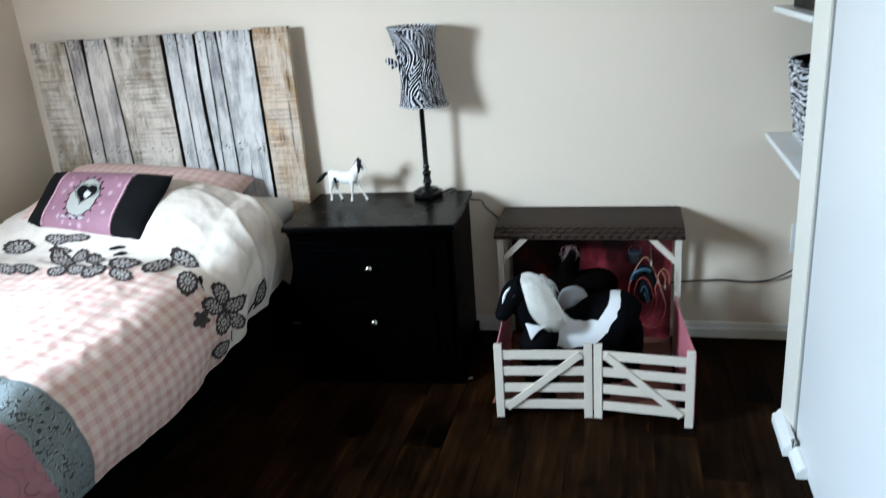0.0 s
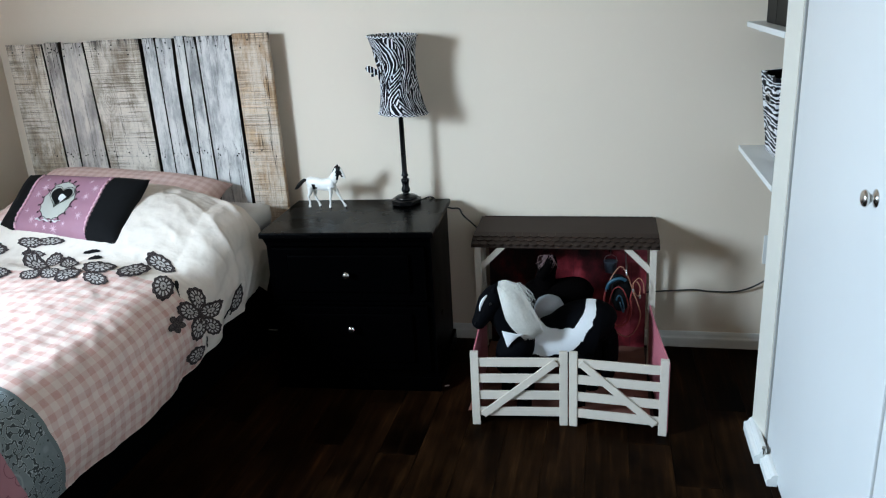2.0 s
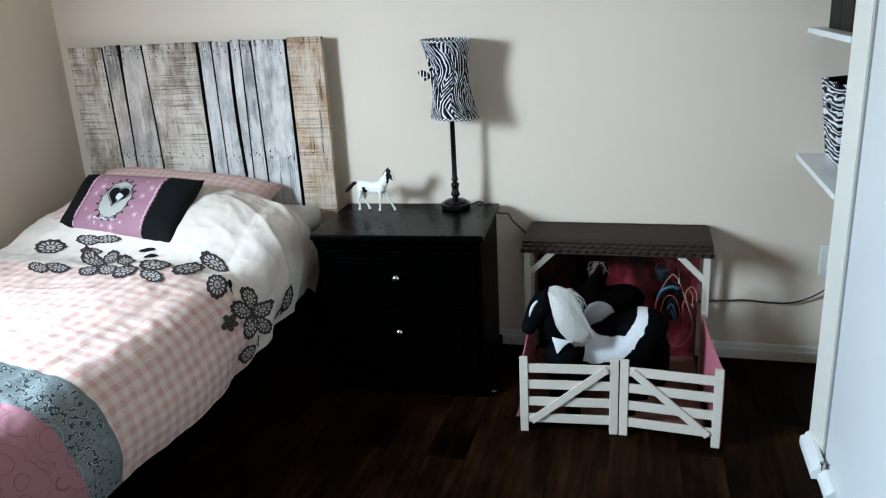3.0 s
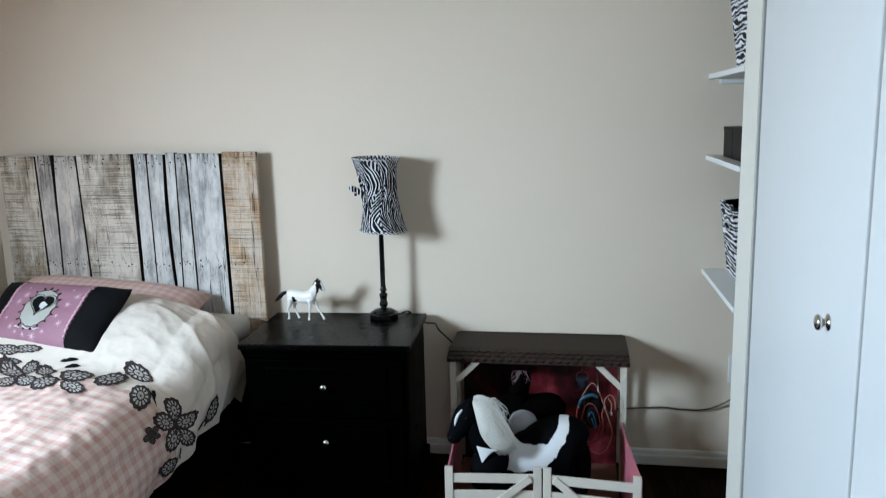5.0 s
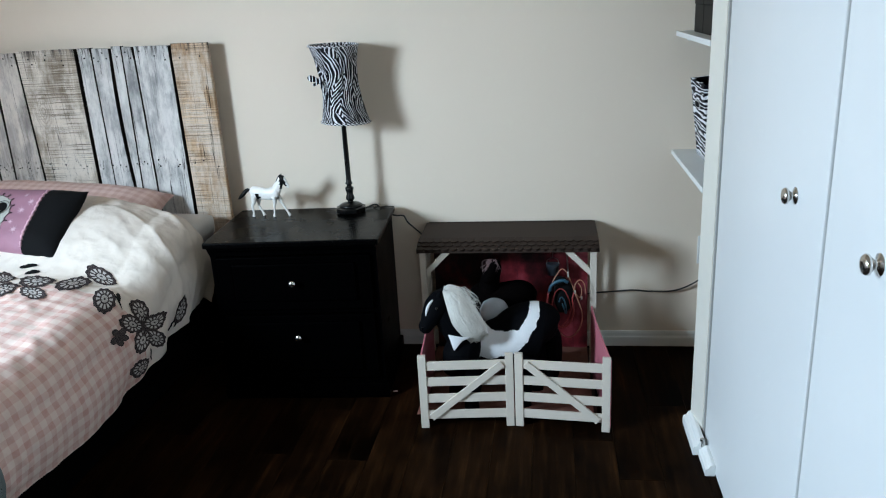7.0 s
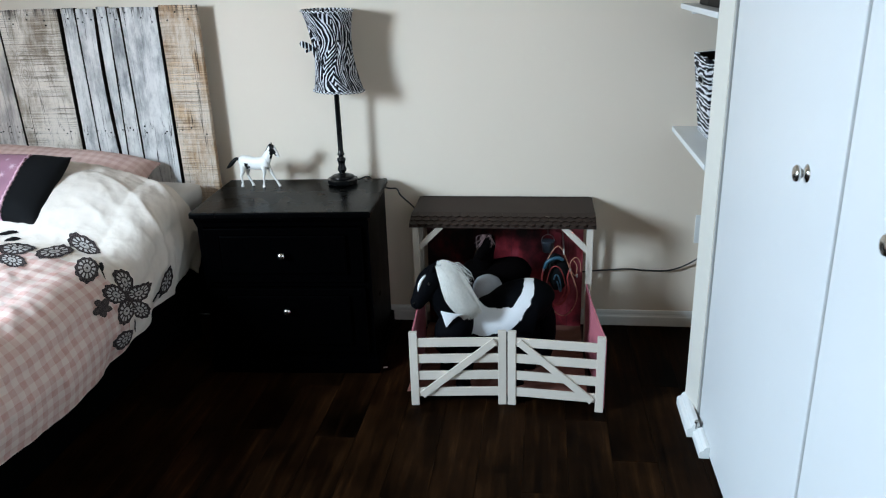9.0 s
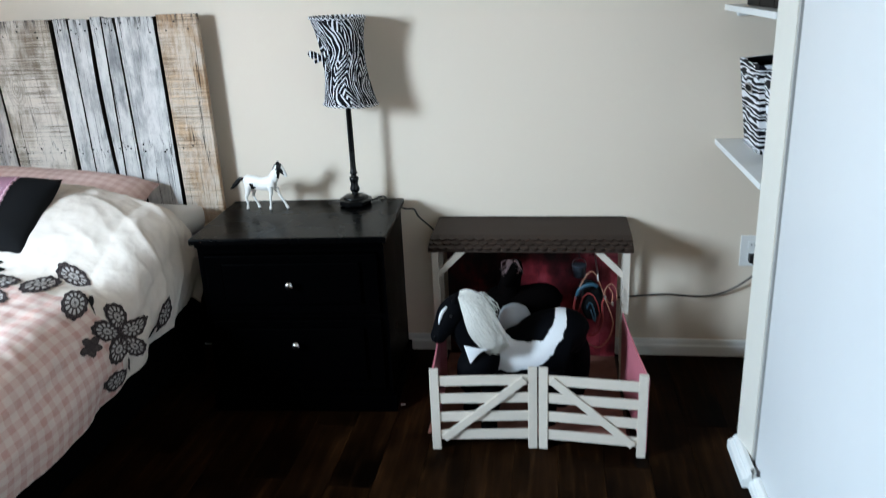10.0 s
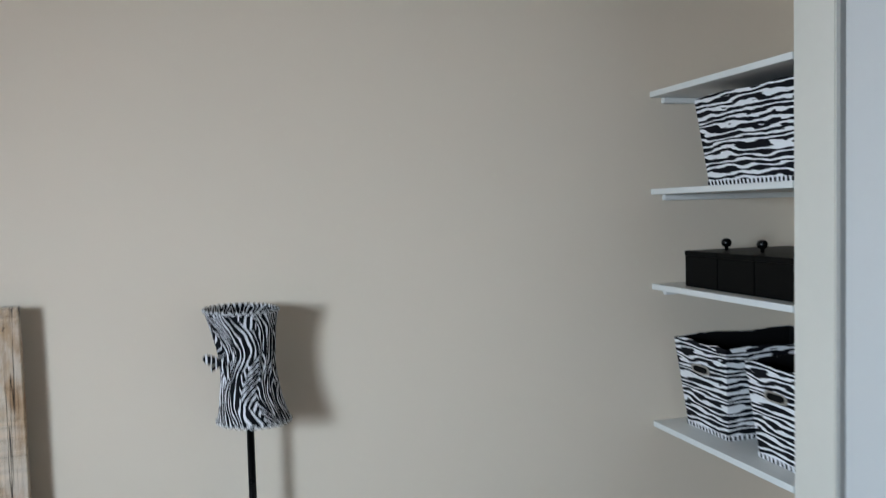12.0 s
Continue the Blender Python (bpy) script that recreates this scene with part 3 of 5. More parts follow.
def tapered_bin(name, label, x0, x1, y0, y1, z, h, flare, handle=True, rz=0.0):
    """A stiff cloth bin, wider at the top, with a hem, a piped seam and a metal handle slot."""
    cx, cy = (x0 + x1) / 2, (y0 + y1) / 2
    hx, hy = (x1 - x0) / 2, (y1 - y0) / 2
    t = thing(name, label, "storage bin", "zebra bins on the shelves", (cx, cy, z + 0.0005), rz)
    bm = bmesh.new()
    layer = bm.loops.layers.uv.new("uv")
    wall = 0.006

    def ring(zz, inset=0.0):
        f = flare * zz / h
        out = []
        for sx, sy in ((-1, -1), (1, -1), (1, 1), (-1, 1)):
            for q in range(6):
                a = q / 6
                nx, ny = {(-1, -1): (1, -1), (1, -1): (1, 1), (1, 1): (-1, 1), (-1, 1): (-1, -1)}[(sx, sy)]
                px, py = sx + (nx - sx) * a, sy + (ny - sy) * a
                bow = 0.004 * math.sin(math.pi * a) * (zz / h)
                X = px * (hx + f - inset + (bow if abs(px) > 0.99 else 0))
                Y = py * (hy + f - inset + (bow if abs(py) > 0.99 else 0))
                out.append(bm.verts.new((X, Y, zz + 0.004 * math.sin(3 * a * math.pi + sx) * (zz / h) ** 3)))
        return out

    levels = [ring(h * i / 8) for i in range(9)] + [ring(h, wall)] + [ring(h * 0.5, wall)] + [ring(0.01, wall)]
    for a, b in zip(levels, levels[1:]):
        for i in range(24):
            bm.faces.new((a[i], a[(i + 1) % 24], b[(i + 1) % 24], b[i]))
    bm.faces.new(levels[0][::-1])
    bm.faces.new(levels[-1])
    inner = set(levels[-1]) | set(levels[-2])
    for f in bm.faces:
        if all(v in inner for v in f.verts) or sum(v in inner for v in f.verts) >= 2:
            f.material_index = 1
    part("bin_body", bm, [ZEBRA_BIN, BLACKC], t)
    bm = bmesh.new()
    L = bm.loops.layers.uv.new("uv")
    s = 0
    hem = 0.013
    for (ax, ay), (bx, by) in (((-1, -1), (1, -1)), ((1, -1), (1, 1)), ((1, 1), (-1, 1)), ((-1, 1), (-1, -1))):
        e = 0.0022
        p = [(ax * (hx + e), ay * (hy + e), 0.0), (bx * (hx + e), by * (hy + e), 0.0), (bx * (hx + e + flare * hem / h), by * (hy + e + flare * hem / h), hem), (ax * (hx + e + flare * hem / h), ay * (hy + e + flare * hem / h), hem)]
        q = [(u * 0.97, v * 0.97, w) for u, v, w in p]
        vs, ws = [bm.verts.new(c) for c in p], [bm.verts.new(c) for c in q]
        f = bm.faces.new(vs)
        ln = 2 * (hx if ay == by else hy)
        for lp, uv in zip(f.loops, ((s, 0), (s + ln, 0), (s + ln, hem), (s, hem))):
            lp[L].uv = uv
        bm.faces.new((vs[3], vs[2], ws[2], ws[3]))
        s += ln
    part("hem", bm, ZEBRA_FINE, t)
    if handle:
        hz, hw, hh = h * 0.70, 0.042, 0.014
        fx = -(hx + flare * 0.70) - 0.004
        rim, hole = bmesh.new(), bmesh.new()

        def oval(b, w, k, x, depth):
            a = [(x, w * math.copysign(min(1, abs(math.cos(t)) ** 0.45), math.cos(t)), hz + k * math.copysign(abs(math.sin(t)) ** 0.8, math.sin(t))) for t in [2 * math.pi * i / 28 for i in range(28)]]
            f = [b.verts.new(c) for c in a]
            g2 = [b.verts.new((c[0] + depth, c[1], c[2])) for c in a]
            b.faces.new(f)
            for i in range(28):
                b.faces.new((f[i], g2[i], g2[(i + 1) % 28], f[(i + 1) % 28]))

        oval(rim, hw, hh, fx, 0.006)
        oval(hole, hw * 0.74, hh * 0.62, fx - 0.0015, 0.003)
        for b in (rim, hole):
            bmesh.ops.transform(b, matrix=Matrix.Translation((fx, 0, hz)) @ Matrix.Rotation(-math.atan2(flare, h), 4, "Y") @ Matrix.Translation((-fx, 0, -hz)), verts=b.verts)
        r = part("handle_rim", rim, STEEL, t, "oval brushed metal handle rim")
        part("handle_slot", hole, BLACKC, r, "dark handle opening")
    return t


tapered_bin("storage_bin", "zebra print cloth bin with an oval metal handle", 0.862, 1.22, 2.852, 3.038, 0.785, 0.262, 0.028, rz=0.0)
tapered_bin("storage_bin", "zebra print cloth bin with an oval metal handle", 0.852, 1.22, 2.54, 2.712, 0.785, 0.25, 0.026, rz=-1.0)
tapered_bin("storage_bin", "large zebra print cloth bin turned sideways, close under the shelf above", 0.842, 1.15, 2.542, 2.90, 1.487, 0.240, 0.027, handle=False)
for i, y in enumerate((2.993, 2.845, 2.697)):
    b = thing("lidded_box", "small black lidded box with a ball knob on the shelf", "box", "black boxes on the shelf", (1.0, y - 0.0735, 1.2035))
    part("box_body", box(-0.175, 0.175, -0.0725, 0.0725, 0, 0.088, bevel=0.002), BLACKB, b)
    lid = part("lid", box(-0.177, 0.177, -0.0733, 0.0733, 0.0885, 0.103, bevel=0.002), BLACKB, b)
    part("knob", lathe([(0.005, 0.1035), (0.005, 0.113), (0.011, 0.116), (0.0145, 0.124), (0.012, 0.133), (0.005, 0.137)], 20, None, (-0.09, 0, 0)), BLACKM, lid, smooth=True)

# the socket and the lead
so = thing("wall_socket", "white plastic wall socket with a black plug in its lower half", "socket", place=(0.935, YN, 0.398))
part("cover_plate", box(-0.04, 0.04, -0.006, 0, -0.055, 0.055, bevel=0.002), PLASTICW, so)
bm = bmesh.new()
for dz in (0.021, -0.021):
    add_box(bm, -0.016, 0.016, -0.009, -0.0055, dz - 0.014, dz + 0.014, bevel=0.003)
recept = part("receptacle", bm, PLASTICW, so)
bm = bmesh.new()
for dx in (-0.006, 0.006):
    add_box(bm, dx - 0.001, dx + 0.001, -0.0096, -0.0085, 0.018, 0.027)
part("slot", bm, PLASTICB, recept)

cord = thing("lamp_cord", "thin black electric lead along the wall from lamp to socket", "cable")
part("plug", box(0.921, 0.949, YN - 0.034, YN - 0.0095, 0.362, 0.392, bevel=0.004), PLASTICB, cord)
part("lead", tube([(0.935, YN - 0.026, 0.361), (0.945, YN - 0.03, 0.335), (0.925, YN - 0.03, 0.305), (0.87, YN - 0.023, 0.262), (0.805, YN - 0.022, 0.238), (0.72, YN - 0.02, 0.236), (0.655, YN - 0.02, 0.241), (0.55, YN - 0.02, 0.233), (0.3, YN - 0.025, 0.22), (0.0, YN - 0.025, 0.30), (-0.10, YN - 0.03, 0.42), (-0.155, YN - 0.06, 0.495), (-0.195, YN - 0.085, 0.545), (-0.218, YN - 0.045, 0.560), (-0.255, YN - 0.022, 0.556), (-0.300, YN - 0.020, 0.572), (-0.322, YN - 0.034, 0.602), (-0.334, YN - 0.066, 0.611), (-0.348, YN - 0.090, 0.609), (-0.368, 3.006, 0.612)], 0.0032), PLASTICB, cord, smooth=True)


# ---- the nightstand ----
def nightstand():
    ns = thing("nightstand", "black lacquered two drawer nightstand with small nickel knobs", "nightstand", place=(-0.530, 2.616, 0), rz=3.2)
    w, d = 0.303, 0.435
    part("top", box(-w, w, 0, d, 0.580, 0.601, bevel=0.005), BLACKT, ns)
    part("top_moulding", box(-w + 0.012, w - 0.012, 0.012, d - 0.004, 0.568, 0.5795, bevel=0.003), BLACKW, ns)
    cw = w - 0.013
    for x in (-cw, cw - 0.018):
        part("side_panel", box(x, x + 0.018, 0.03, d - 0.01, 0.06, 0.5675), BLACKW, ns)
    part("back_panel", box(-cw + 0.018, cw - 0.018, d - 0.02, d - 0.01, 0.06, 0.5675), BLACKW, ns)
    part("bottom_board", box(-cw + 0.018, cw - 0.018, 0.03, d - 0.02, 0.06, 0.075), BLACKW, ns)
    for z0, z1 in ((0.545, 0.5675), (0.328, 0.342)):
        part("front_rail", box(-cw + 0.018, cw - 0.018, 0.03, 0.05, z0, z1), BLACKW, ns)
    part("plinth", box(-cw - 0.012, cw + 0.012, 0.014, d - 0.006, 0.0, 0.0595, bevel=0.006), BLACKW, ns)
    for z0, z1 in ((0.346, 0.541), (0.080, 0.324)):
        dr = part("drawer", box(-cw + 0.021, cw - 0.021, 0.018, 0.036, z0, z1, bevel=0.004), BLACKW, ns)
        part("drawer_panel", box(-cw + 0.075, cw - 0.075, 0.009, 0.0175, z0 + 0.035, z1 - 0.022, bevel=0.0075), BLACKW, dr)
        k = lathe([(0.007, 0.0), (0.006, 0.012), (0.012, 0.016), (0.0135, 0.021), (0.010, 0.027), (0.003, 0.029)], 20)
        bmesh.ops.transform(k, matrix=Matrix.Translation((-0.001, 0.009, 0.452 if z0 > 0.3 else 0.250)) @ Matrix.Rotation(radians(90), 4, "X"), verts=k.verts)
        part("knob", k, NICKEL, dr, "small round nickel knob", smooth=True)


nightstand()


# ---- the lamp ----
def lamp():
    lp = thing("table_lamp", "slim black table lamp with a gathered zebra print fabric shade", "lamp", place=(-0.404, 2.990, 0.6035), rz=12)
    oct_ = [(0.056, 0.0), (0.058, 0.004), (0.058, 0.016), (0.050, 0.019)]
    part("foot", lathe(oct_, 8, phase=math.pi / 8), BLACKM, lp)
    prof = [(0.042, 0.0192), (0.044, 0.024), (0.036, 0.029), (0.020, 0.033), (0.012, 0.036), (0.010, 0.040), (0.016, 0.046), (0.0165, 0.054), (0.012, 0.066), (0.0135, 0.078), (0.016, 0.086), (0.0155, 0.092), (0.009, 0.096), (0.009, 0.102), (0.0135, 0.106), (0.013, 0.110), (0.0105, 0.113), (0.0095, 0.125), (0.0090, 0.345), (0.012, 0.348), (0.012, 0.356), (0.006, 0.360), (0.006, 0.40)]
    part("stem", lathe(prof, 28), BLACKM, lp, smooth=True)
    part("bulb_holder", lathe([(0.012, 0.4002), (0.013, 0.405), (0.013, 0.44), (0.011, 0.445)], 16), BLACKM, lp)

    def shade(a, b):
        th = 2 * math.pi * a
        z = 0.338 + 0.272 * b
        r = 0.065 + 0.0225 * (abs(2 * b - 1.0) ** 1.7) + 0.0015 * math.sin(9 * th + 5 * b) * math.sin(math.pi * b) + 0.0022 * math.sin(23 * th + 2.5 * math.sin(4 * b)) * (0.4 + 0.6 * math.sin(math.pi * b))
        pinch = 0.010 * math.exp(-(((a - 0.53) % 1 - 0.0) * 9) ** 2 - ((b - 0.62) * 6) ** 2) if a > 0.5 else 0.0
        r -= pinch
        lean = -0.004 - 0.022 * (b - 0.5)
        return (r * math.cos(th) + lean + 0.004, r * math.sin(th), z - 0.003 * math.cos(th) + 0.002 * math.sin(th + 0.5) * (2 * b - 1))

    sh = grid_mesh(shade, 144, 26, lambda a, b: (a * 0.55 + 0.02 * math.sin(7 * b) + 0.006 * math.sin(22 * a), b * 0.27))
    bmesh.ops.remove_doubles(sh, verts=sh.verts, dist=0.0001)
    so_ = part("shade", sh, ZEBRA_SHADE, lp, smooth=True)
    md = so_.modifiers.new("thick", "SOLIDIFY")
    md.thickness = 0.002
    for b in (0.0, 1.0):
        bm = bmesh.new()
        L = bm.loops.layers.uv.new("uv")
        N, K = 96, 8
        rings = []
        for i in range(N):
            th = 2 * math.pi * i / N
            x, y, z = shade(i / N, b)
            rr = math.hypot(x, y)
            rings.append([bm.verts.new(((rr + 0.004 * math.cos(q)) * math.cos(th), (rr + 0.004 * math.cos(q)) * math.sin(th), z + 0.004 * math.sin(q))) for q in [2 * math.pi * k / K for k in range(K)]])
        for i in range(N):
            for k in range(K):
                f = bm.faces.new((rings[i][k], rings[(i + 1) % N][k], rings[(i + 1) % N][(k + 1) % K], rings[i][(k + 1) % K]))
                for lp_, (p, q) in zip(f.loops, ((i, k), (i + 1, k), (i + 1, k + 1), (i, k + 1))):
                    lp_[L].uv = (p / N * 0.55 + q * 0.0012, 0)
        part("shade_trim", bm, ZEBRA_FINE, so_, smooth=True)
    bow = bmesh.new()
    loft([(0, 0, 0, 0.003), (-0.014, -0.004, 0.006, 0.009), (-0.030, -0.008, 0.012, 0.011), (-0.040, -0.008, 0.020, 0.006)], bow, 8, 4, flat=0.45)
    loft([(0, 0, 0, 0.003), (-0.014, -0.006, -0.008, 0.005), (-0.026, -0.008, -0.012, 0.005)], bow, 8, 3, flat=0.4)
    loft([(0, 0, 0, 0.003), (0.010, -0.018, 0.010, 0.009), (0.022, -0.030, 0.018, 0.009), (0.030, -0.034, 0.020, 0.004)], bow, 8, 4, flat=0.6)
    loft([(0, 0, 0, 0.003), (0.006, -0.014, -0.016, 0.006), (0.012, -0.022, -0.034, 0.006)], bow, 8, 3, flat=0.5)
    loft([(0, -0.002, -0.008, 0.006), (-0.001, -0.004, 0, 0.009), (0, -0.002, 0.008, 0.006)], bow, 10, 3)
    bmesh.ops.transform(bow, matrix=Matrix.Translation((-0.068, -0.022, 0.490)), verts=bow.verts)
    part("bow", bow, ZEBRA_BOW, so_, "zebra print fabric bow", smooth=True)


lamp()


# ---- the figurine ----
def figurine():
    def patch(c):
        black = (0.052 < c.x < 0.0745 + 0.3 * (0.118 - c.z) and c.z > 0.092 and not (c.x > 0.070 and abs(c.y) < 0.0035)) or (math.hypot(c.x + 0.040, c.z - 0.070) < 0.0105 and c.y < 0) or c.x < -0.078
        return 1 if black else 0

    bm = bmesh.new()
    loft([(-0.074, 0, 0.082, 0.008), (-0.064, 0, 0.083, 0.0195), (-0.040, 0, 0.081, 0.0225), (-0.010, 0, 0.077, 0.0205), (0.018, 0, 0.079, 0.0225), (0.036, 0, 0.086, 0.020), (0.044, 0, 0.088, 0.008)], bm, 16, 4, patch, flat=0.72)
    loft([(0.024, 0, 0.080, 0.019), (0.038, 0, 0.098, 0.0175), (0.050, 0, 0.116, 0.0135), (0.057, 0, 0.128, 0.012), (0.062, 0, 0.132, 0.007)], bm, 14, 4, patch, flat=0.6)
    loft([(0.053, 0, 0.133, 0.006), (0.060, 0, 0.130, 0.012), (0.069, 0, 0.120, 0.0105), (0.078, 0, 0.108, 0.0075), (0.083, 0, 0.102, 0.0045), (0.085, 0, 0.100, 0.002)], bm, 12, 4, patch, flat=0.7)
    for s in (-1, 1):
        loft([(0.056, 0.004 * s, 0.136, 0.003), (0.057, 0.005 * s, 0.142, 0.0022), (0.058, 0.005 * s, 0.147, 0.0008)], bm, 8, 2, 1)
    legs = (((-0.056, -0.009, 0.072, 0.013), (-0.060, -0.010, 0.050, 0.008), (-0.068, -0.010, 0.036, 0.0045), (-0.064, -0.010, 0.016, 0.0036), (-0.066, -0.010, 0.006, 0.0045), (-0.066, -0.010, 0.0, 0.0055)),
            ((-0.052, 0.009, 0.070, 0.013), (-0.048, 0.010, 0.050, 0.008), (-0.050, 0.010, 0.036, 0.0045), (-0.038, 0.010, 0.014, 0.0036), (-0.034, 0.010, 0.006, 0.0045), (-0.032, 0.010, 0.0, 0.0055)),
            ((0.024, -0.009, 0.070, 0.011), (0.026, -0.009, 0.052, 0.007), (0.022, -0.009, 0.036, 0.0042), (0.020, -0.009, 0.014, 0.0034), (0.018, -0.009, 0.006, 0.0045), (0.019, -0.009, 0.0, 0.0055)),
            ((0.030, 0.009, 0.072, 0.011), (0.042, 0.009, 0.054, 0.007), (0.050, 0.009, 0.038, 0.0042), (0.064, 0.009, 0.016, 0.0034), (0.070, 0.009, 0.007, 0.0045), (0.074, 0.009, 0.0, 0.005)))
    for leg in legs:
        loft(leg, bm, 10, 4, 0)
    loft([(-0.072, 0, 0.090, 0.004), (-0.086, 0, 0.090, 0.006), (-0.104, 0, 0.076, 0.0075), (-0.118, 0, 0.064, 0.005), (-0.128, 0, 0.058, 0.001)], bm, 10, 4, 1)
    loft([(0.030, 0, 0.108, 0.002), (0.040, 0, 0.120, 0.005), (0.050, 0, 0.133, 0.006), (0.058, -0.002, 0.140, 0.004), (0.064, -0.003, 0.132, 0.002)], bm, 10, 4, 1, flat=0.6)
    ob = part("horse_figurine", bm, [HORSEW, HORSEB], smooth=True)
    tagged(ob, "small white and black walking horse figurine on the nightstand", "figurine")
    ob.matrix_world = pose(-0.702, 2.935, 0.6025, 0, 0, -5) @ Matrix.Diagonal((1.0, 1.0, 1.12, 1.0))


figurine()


# ---- headboard ----
HB_Y = 3.036
hb = thing("headboard", "headboard of upright weathered barn planks behind the bed", "headboard", place=(0, HB_Y, 0))
W_TAN = barn_wood("plank_tan", (0.30, 0.195, 0.12), (0.52, 0.38, 0.26), (0.33, 0.19, 0.10), 0.8, 0.6)
W_BEIGE = barn_wood("plank_beige", (0.25, 0.20, 0.15), (0.45, 0.38, 0.30), (0.17, 0.13, 0.09), 0.9, 0.9)
W_KNOT = barn_wood("plank_knotted_beige", (0.27, 0.22, 0.17), (0.47, 0.42, 0.36), (0.18, 0.14, 0.105), 0.9, 0.9, (-1.615, 1.015))
W_GREY = barn_wood("plank_grey", (0.30, 0.27, 0.26), (0.48, 0.445, 0.43), (0.13, 0.12, 0.115), 0.0, 0.7)
W_BLUE = barn_wood("plank_blue_grey", (0.31, 0.312, 0.315), (0.54, 0.535, 0.53), (0.115, 0.122, 0.135), 0.0, 0.8, None, (0.70, 0.69, 0.68))
# Near-black colour that paints the shade inside plank gaps and open splits.
EDGE = plain("plank_gap_shade", (0.022, 0.018, 0.015), 0.9, var=0.5, scale=60, spec=0.05)
# each plank: its two edges at the top, half way and low down, then material, how far it stands proud, and its look
PLANKS = (
    ((-2.036, -2.035, -2.034), (-1.872, -1.869, -1.866), W_BEIGE, 0.0, "beige plank with saw marks"),
    ((-1.869, -1.865, -1.862), (-1.798, -1.797, -1.799), W_GREY, 0.001, "grey split plank"),
    ((-1.785, -1.791, -1.7955), (-1.687, -1.679, -1.671), W_GREY, 0.0, "lilac grey plank"),
    ((-1.683, -1.674, -1.666), (-1.439, -1.440, -1.439), W_KNOT, -0.001, "wide beige plank with a knot and saw marks"),
    ((-1.4275, -1.429, -1.4295), (-1.3735, -1.3725, -1.371), W_BLUE, 0.001, "blue grey plank"),
    ((-1.3715, -1.370, -1.3695), (-1.297, -1.305, -1.294), W_BLUE, 0.0, "blue grey plank"),
    ((-1.290, -1.293, -1.285), (-1.2495, -1.253, -1.258), W_BLUE, 0.001, "blue grey plank"),
    ((-1.247, -1.250, -1.2555), (-1.203, -1.199, -1.196), W_BLUE, 0.0, "blue grey plank"),
    ((-1.1995, -1.196, -1.193), (-1.0605, -1.059, -1.057), W_BLUE, 0.001, "whitewashed blue grey plank"),
    ((-1.052, -1.049, -1.046), (-0.908, -0.907, -0.906), W_TAN, -0.001, "tan raw plank"),
)


def edge_at(e, z):
    """An edge's place at a height, through its three given places."""
    t = (1.24 - z) / 0.26
    return e[0] + (e[1] - e[0]) * t + (e[2] - 2 * e[1] + e[0]) * t * (t - 1) / 2 if t < 2 else e[2] + (e[2] - e[0]) / 2 * (t - 2)


def plank(e0, e1, mat, dy, label, top):
    def side(e, z, s):
        """The worn edge: it only ever falls back from its line, inwards, and splits away at the top."""
        x = edge_at(e, z)
        back = 0.0001 + 0.0010 * max(0, noise.noise((x * 7, z * 9, s))) + 0.0008 * abs(noise.noise((x * 31, z * 22, s)))
        back += max(0, z - top + 0.05) * 0.10 * max(0, noise.noise((x * 13, 3.0, s)) + 0.15)
        return x + back * (1 if s < 3 else -1)

    bm = bmesh.new()
    N = 72
    rings = []
    for i in range(N + 1):
        z = 0.50 + (top - 0.50) * i / N
        a, b = side(e0, z, 1.0), side(e1, z, 5.0)
        c = 0.0015
        xs = [a, a] + [a + c + (b - a - 2 * c) * q / 5 for q in range(6)] + [b, b]
        ys = [0.022, c] + [0.0] * 6 + [c, 0.022]
        rings.append([bm.verts.new((px, py + dy, z + (0.010 * min(0.2, noise.noise((px * 34, 2.0, 1.0))) if i == N else 0))) for px, py in zip(xs, ys)])
    n = len(rings[0])
    for r, s in zip(rings, rings[1:]):
        for k in range(n):
            f = bm.faces.new((r[k], s[k], s[(k + 1) % n], r[(k + 1) % n]))
            f.material_index = 1 if (k in (0, 1) or (k in (n - 3, n - 2, n - 1) and e1[0] < -0.95)) else 0
    bm.faces.new(rings[0])
    bm.faces.new(rings[-1][::-1])
    bmesh.ops.recalc_face_normals(bm, faces=bm.faces)
    return part("plank", bm, [mat, EDGE], hb, label)


for i, (e0, e1, mat, dy, label) in enumerate(PLANKS):
    plank(e0, e1, mat, dy, label, 1.240 + 0.0022 * math.sin(i * 2.3))


def split(x, z0, z1, wide, seed):
    """A dark strip laid on a plank's face as an open split, tapering to both ends."""
    bm = bmesh.new()
    n = 26
    rows = []
    for i in range(n + 1):
        t = i / n
        z = z0 + (z1 - z0) * t
        w = wide * math.sin(math.pi * min(1, 0.04 + t * 0.92)) ** 0.6 * (0.6 + 0.5 * noise.noise((z * 40, seed, 0)))
        c = x + 0.004 * noise.noise((z * 11, seed, 1.0)) + 0.0015 * noise.noise((z * 60, seed, 2.0))
        rows.append((bm.verts.new((c - w / 2, -0.0016, z)), bm.verts.new((c + w / 2, -0.0016, z))))
    for a, b in zip(rows, rows[1:]):
        bm.faces.new((a[0], a[1], b[1], b[0]))
    part("split", bm, EDGE, hb, "dark open split in the wood")


